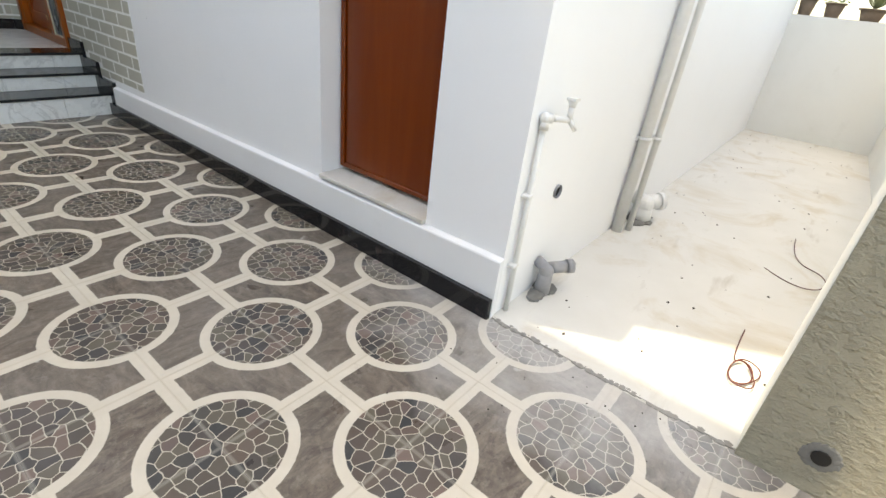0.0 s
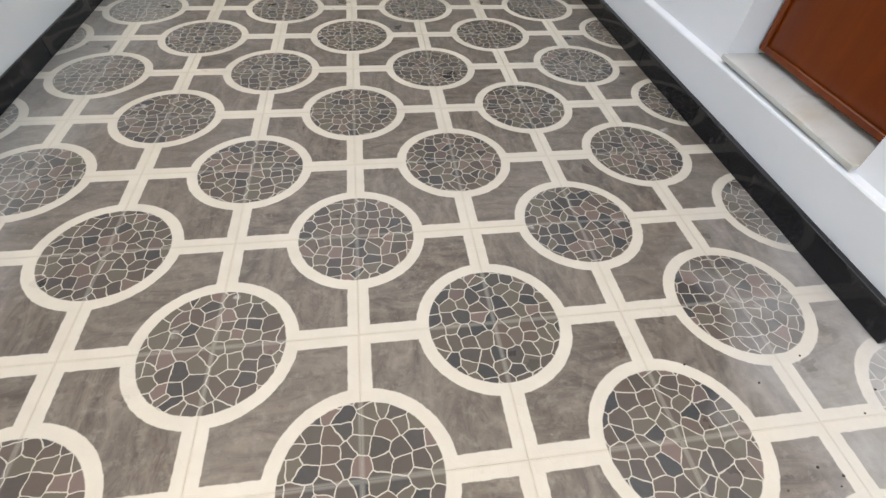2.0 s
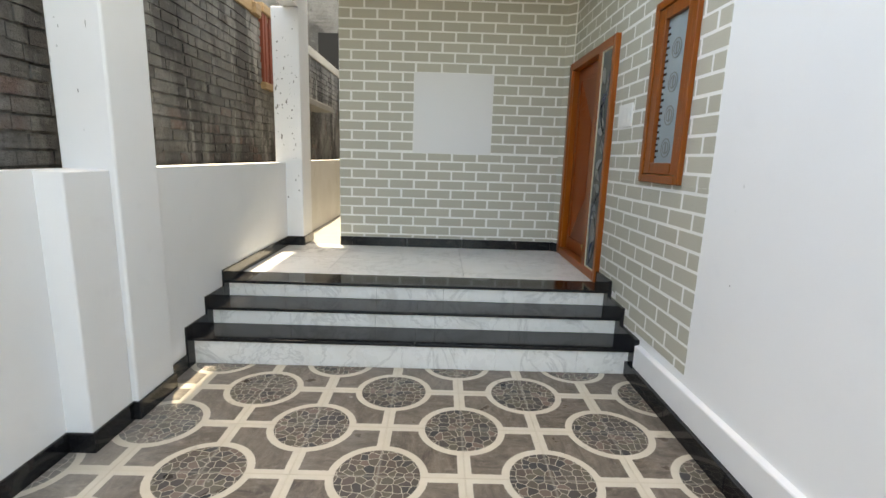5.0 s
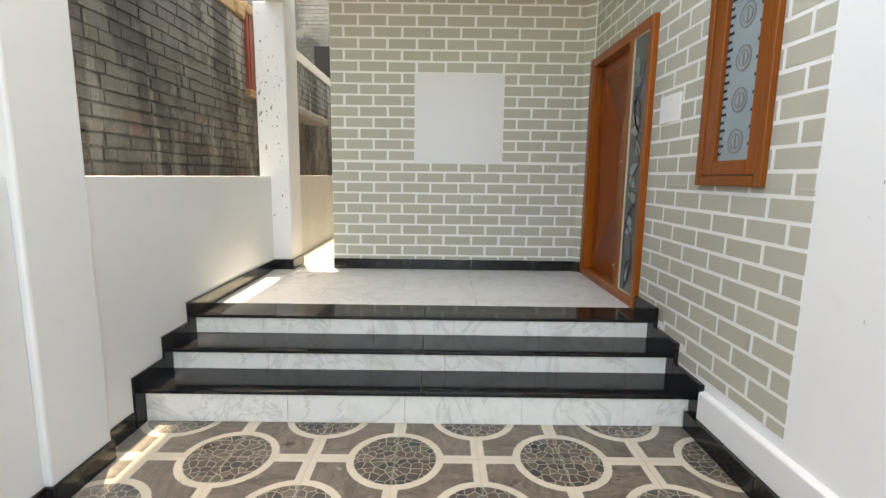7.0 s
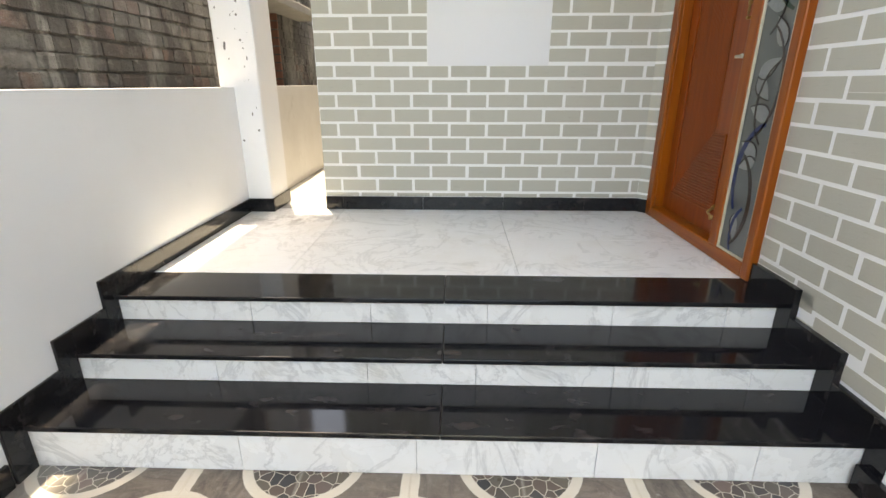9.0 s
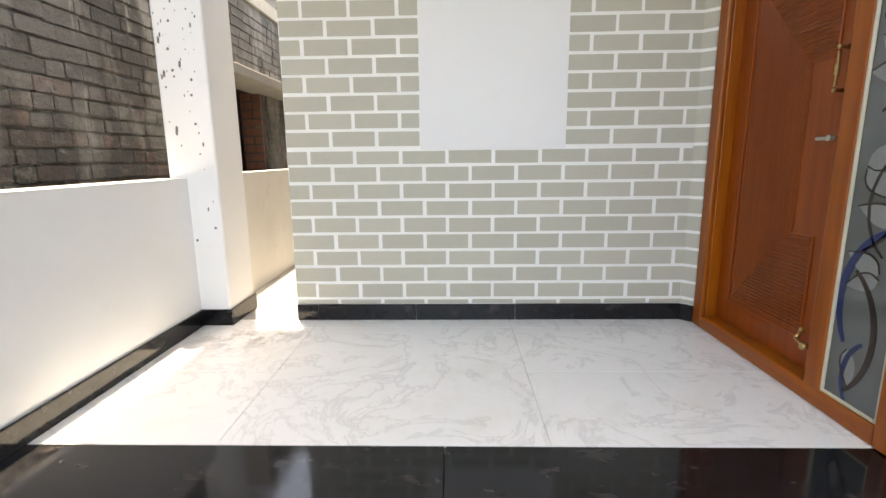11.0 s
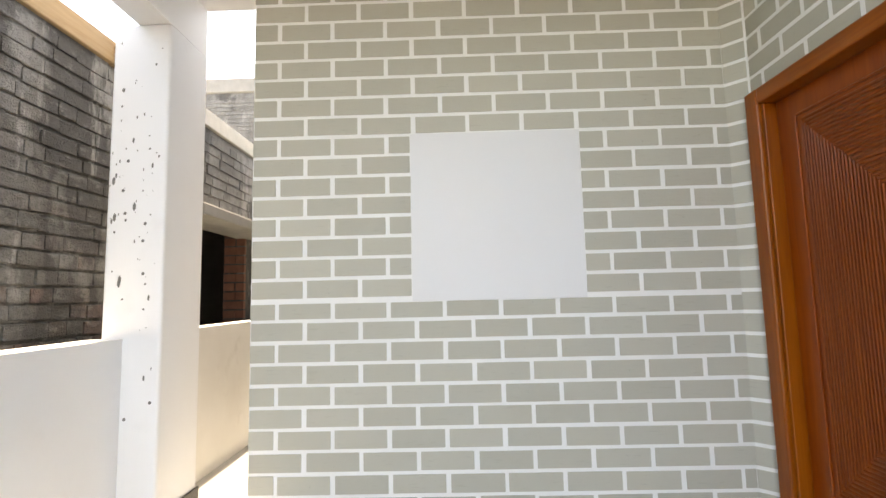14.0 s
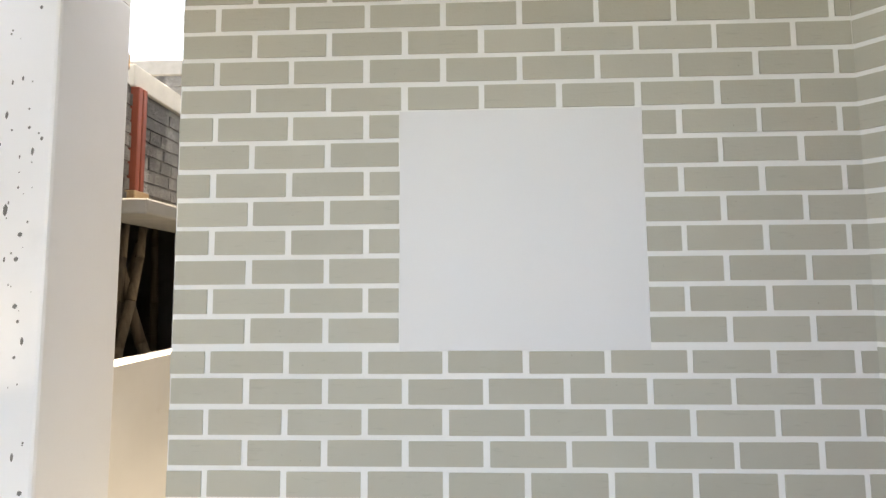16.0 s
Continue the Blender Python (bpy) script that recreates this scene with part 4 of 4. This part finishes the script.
part("sunshade", bevelled(NX - 0.1, NX + 0.3, 6.25, 8.35, 2.1, 2.19, 0.012), M["concrete"], nb, "raw concrete sunshade slab over the opening")
for ya, yb, z, t in ((-2.0, 1.8, 2.96, 0.13), (1.81, 4.6, 2.96, 0.14), (4.61, 6.36, 2.96, 0.14), (6.5, 10.4, 2.98, 0.14)):
    part("formwork_plank", bevelled(NX - 0.03, NX + 0.015, ya, yb, z - 0.03, z + t - 0.03, 0.005, 1), M["crust" if ya > 6 else "plank"], nb, "timber formwork plank along the wall top, crusted with cement")
part("formwork_block", bevelled(NX - 0.02, NX + 0.06, 5.7, 5.86, 2.92, 3.04, 0.006, 1), M["plank"], nb)
red = part("red_shutter", bevelled(NX - 0.06, NX + 0.02, 6.1, 6.15, 2.2, 3.05, 0.004, 1), M["red_frame"], nb, "red-painted timber frame at the wall corner")
for y in (5.98, 6.06, 6.2, 6.28):
    part("red_board", bevelled(NX - 0.02, NX + 0.032, y - 0.024, y + 0.024, 2.24, 3.05, 0.004, 1), M["red_frame"], red)
part("red_bracket", bevelled(NX - 0.02, NX + 0.06, 5.92, 6.36, 2.16, 2.235, 0.006, 1), M["plank"], red)
for y in (6.535, 6.58):
    part("red_board", bevelled(NX - 0.03, NX + 0.04, y - 0.018, y + 0.018, 2.29, 2.95, 0.004, 1), M["red_frame"], red)
part("red_bracket", bevelled(NX - 0.04, NX + 0.05, 6.5, 6.64, 2.2, 2.29, 0.006, 1), M["plank"], red)
part("red_header", bevelled(NX - 0.04, NX + 0.06, 5.92, 6.4, 3.0, 3.1, 0.006, 1), M["plank"], red)
prng = random.Random(9)
for a, b in (((-1.98, 6.5, 0.7), (-2.15, 7.1, 2.2)), ((-2.1, 6.62, 0.7), (-2.2, 6.95, 2.2)), ((-2.05, 7.25, 0.7), (-2.3, 6.9, 2.2)), ((-2.5, 7.5, 0.0), (-2.55, 7.1, 2.6)), ((-2.9, 7.3, 0.0), (-2.6, 7.9, 2.6)), ((-2.7, 8.2, 0.0), (-2.7, 8.0, 2.6)), ((-3.3, 8.3, 0.0), (-3.2, 8.2, 2.6))):
    bm = bmesh.new()
    a, b = Vector(a), Vector(b)
    pts = [a.lerp(b, i / 5) + Vector((prng.uniform(-0.02, 0.02), prng.uniform(-0.02, 0.02), 0)) for i in range(6)]
    for i in range(5):
        cyl(bm, pts[i], pts[i + 1], 0.045 - i * 0.004, 0.045 - (i + 1) * 0.004, 10)
    part("prop_pole", bm, M["pole"], nb)

fb = thing("far_building", "distant raw brick building under construction", "building")
bm = bmesh.new()
box(bm, -9.0, 0.5, 12.0, 16.0, -0.05, 5.72)
part("wall", bm, M["raw_brick_rest"], fb)
part("parapet", bevelled(-9.0, 0.52, 11.97, 12.25, 5.6, 5.9, 0.02, 1), M["concrete"], fb)
# dark slabs on the wall paint the shade of window openings
for x in (-5.6, -4.2, -2.7):
    part("window", bevelled(x, x + 0.5, 11.96, 12.05, 3.3, 4.2, 0.01, 1), M["dark"], fb)
bm = bmesh.new()
for i in range(69):
    box(bm, -9.0, 0.5, 11.988, 12.0, -0.05 + i * 0.08, -0.05 + i * 0.08 + 0.066)
part("brick_course", bm, M["raw_brick_rest"], fb)["kind"] = "stuff"

# ---- pieces: tiles, slabs, bricks ----
tile_me = mesh_of("porch_tile", bevelled(-0.1998, 0.1998, -0.1998, 0.1998, -0.012, 0, 0.0006, 1), M["porch_tile"])
for i in range(-4, 4):
    for j in range(-12, 8):
        piece("tile", tile_me, floor_porch, ((i + 0.5) * P, (j + 0.5) * P, 0))

landing = thing("landing_floor", "polished white marble landing slabs with grey veins and muddy smears", "floor")
landing["kind"] = "structure"
xs = (-1.385, -0.705, 0.474, EAST)
ys = (3.986, 4.575, 5.165, NORTH)
for ya, yb in zip(ys[:-1], ys[1:]):
    for xa, xb in zip(xs[:-1], xs[1:]):
        part("slab", bevelled(xa + 0.0008, xb - 0.0008, ya + 0.0008, yb - 0.0008, LAND - 0.012, LAND, 0.0008, 1), M["marble_floor"], landing)

ROW, COL, GAPV, GAPH, PROUD = 0.1012, 0.2704, 0.022, 0.018, 0.0035
Z0, X0 = 1.89, 0.098
unit = bmesh.new()
box(unit, 0, 1, 0, 1, 0, 1)
bmesh.ops.bevel(unit, geom=[e for e in unit.edges], offset=0.012, segments=1, affect="EDGES")
brick_me = mesh_of("brick", unit, M["brick_paint"])
brng = random.Random(11)


def spans(a, b, holes):
    out = [(a, b)]
    for ha, hb in holes:
        nxt = []
        for p, q in out:
            if hb <= p or ha >= q:
                nxt.append((p, q))
            else:
                if ha > p:
                    nxt.append((p, ha))
                if hb < q:
                    nxt.append((hb, q))
        out = nxt
    return [(p, q) for p, q in out if q - p > 0.012]


def lay(parent, axis, a0, a1, z_lo, z_hi, anchor, holes, floor_at=None):
    k = math.floor((z_lo - Z0) / ROW)
    while Z0 + k * ROW < z_hi:
        zb, zt = Z0 + k * ROW + GAPH / 2, Z0 + (k + 1) * ROW - GAPH / 2
        off = anchor if k % 2 else anchor + COL / 2
        n = math.floor((a0 - off) / COL) - 1
        while off + n * COL < a1:
            p, q = off + n * COL + GAPV / 2, off + (n + 1) * COL - GAPV / 2
            n += 1
            p, q = max(p, a0), min(q, a1)
            if q - p < 0.015:
                continue
            # split the height where an opening's head or sill cuts the row
            lo = max(zb, z_lo if floor_at is None else max(z_lo, floor_at((p + q) / 2)))
            hi = min(zt, z_hi)
            cut = sorted({lo, hi, *[h for hh in holes for h in hh[2:] if lo < h < hi]})
            for za, zc in zip(cut[:-1], cut[1:]):
                if zc - za < 0.012:
                    continue
                mid = (za + zc) / 2
                for u, v in spans(p, q, [(h[0], h[1]) for h in holes if h[2] < mid < h[3]]):
                    j = [brng.uniform(-0.0016, 0.0016) for _ in range(4)]
                    if axis == "x":
                        loc, s = (u + j[0], NORTH - PROUD, za + j[1]), (v - u + j[2], PROUD + 0.002, zc - za + j[3])
                    else:
                        loc, s = (EAST - PROUD, u + j[0], za + j[1]), (PROUD + 0.002, v - u + j[2], zc - za + j[3])
                    piece("brick", brick_me, parent, loc, s)
        k += 1


lay(wall_north, "x", -0.842, CA.x - 0.003, LAND + 0.103, CEIL - 0.004, X0, [(-0.057, 0.785, 1.466, 2.298)])

d = (CB - CA).normalized()
turn = math.atan2(d.y, d.x)
inward = Vector((-d.y, d.x, 0))
k = math.floor((LAND + 0.103 - Z0) / ROW)
while Z0 + k * ROW < CEIL - 0.004:
    zb, zt = max(Z0 + k * ROW + GAPH / 2, LAND + 0.104), min(Z0 + (k + 1) * ROW - GAPH / 2, CEIL - 0.006)
    if zt - zb > 0.012:
        p = CA - inward * PROUD
        piece("brick", brick_me, wall_corner, (p.x, p.y, zb), ((CB - CA).length, PROUD + 0.002, zt - zb), (0, 0, turn))
    k += 1

# the painted field on the east wall: white joint coat, then bricks
bm = bmesh.new()
wall_y(bm, EAST - 0.002, EAST + 0.003, 2.47, CB.y - 0.001, LAND + 0.1, CEIL, [(2.78, 3.24, 1.345, 2.39), (3.95, 5.225, LAND + 0.1, 2.39)])
box(bm, EAST - 0.002, EAST + 0.003, 2.47, 3.6, 0.32, LAND + 0.1)
field = struct("wall_east_field", bm, M["joint"], "sage brick pattern with white joints painted on the house wall", "wall paint")


def foot(y):
    return 0.315 if y < 3.04 else 0.29 if y < 3.325 else 0.415 if y < 3.61 else LAND + 0.104


lay(field, "y", 2.47, CB.y - 0.002, 0.3, CEIL - 0.004, 2.988, [(2.745, 3.272, 1.318, 2.41), (3.93, 5.24, 0.0, 2.41)], foot)

# raw brick of the neighbouring wall: the stretch beside the steps in single bricks, the rest joined
raw_unit = bmesh.new()
box(raw_unit, -0.5, 0.5, -0.5, 0.5, -0.5, 0.5)
bmesh.ops.bevel(raw_unit, geom=[e for e in raw_unit.edges], offset=0.06, segments=1, affect="EDGES")
raw_me = mesh_of("raw_brick", raw_unit, M["raw_brick"])
rest = bmesh.new()
jamb_rest = bmesh.new()
RC, RL = 0.088, 0.245
count = 0
for r in range(-1, 34):
    z = r * RC + RC / 2
    at = -0.75 - (RL / 2 if r % 2 else 0)
    while at < 10.4:
        step = brng.choice((0.115, 0.12, 0.13, 0.235, 0.245))
        y, at = at + step / 2, at + step
        if z > 2.92 or (6.3 < y < 7.74 and 0.6 < z < 2.2):
            continue
        h, w = RC - brng.uniform(0.009, 0.02), step - brng.uniform(0.003, 0.012)
        d = 0.03 + brng.uniform(-0.005, 0.009)
        tip = (brng.uniform(-0.012, 0.012), 0, brng.uniform(-0.02, 0.02))
        if 4.1 < y < 6.3 and z > 1.28 and count < 300:
            count += 1
            piece("brick", raw_me, body, (NX - 0.018 + brng.uniform(-0.003, 0.004), y, z + brng.uniform(-0.005, 0.005)), (d, w, h), tip)
        elif z > 0.4:
            x = NX - 0.004 + brng.uniform(-0.003, 0.007)
            j = [brng.uniform(-0.004, 0.004) for _ in range(4)]
            box(rest, NX - 0.02, x, y - w / 2 + j[0], y + w / 2 + j[1], z - h / 2 + j[2], z + h / 2 + j[3])
# bare red jamb of the opening
for r in range(8, 25):
    z = r * RC + RC / 2
    box(jamb_rest, NX - 0.21, NX - 0.1 + brng.uniform(-0.02, 0.02), 7.603 + brng.uniform(-0.004, 0.004), 7.64, z - 0.036, z + 0.036)
    box(jamb_rest, NX - 0.09, NX - 0.008, 7.603 + brng.uniform(-0.004, 0.004), 7.64, z - 0.036, z + 0.036)
part("jamb_bricks", jamb_rest, M["red_brick"], body, "bare red brick jamb of the opening")["kind"] = "stuff"
part("brick_rest", rest, M["raw_brick_rest"], body)["kind"] = "stuff"
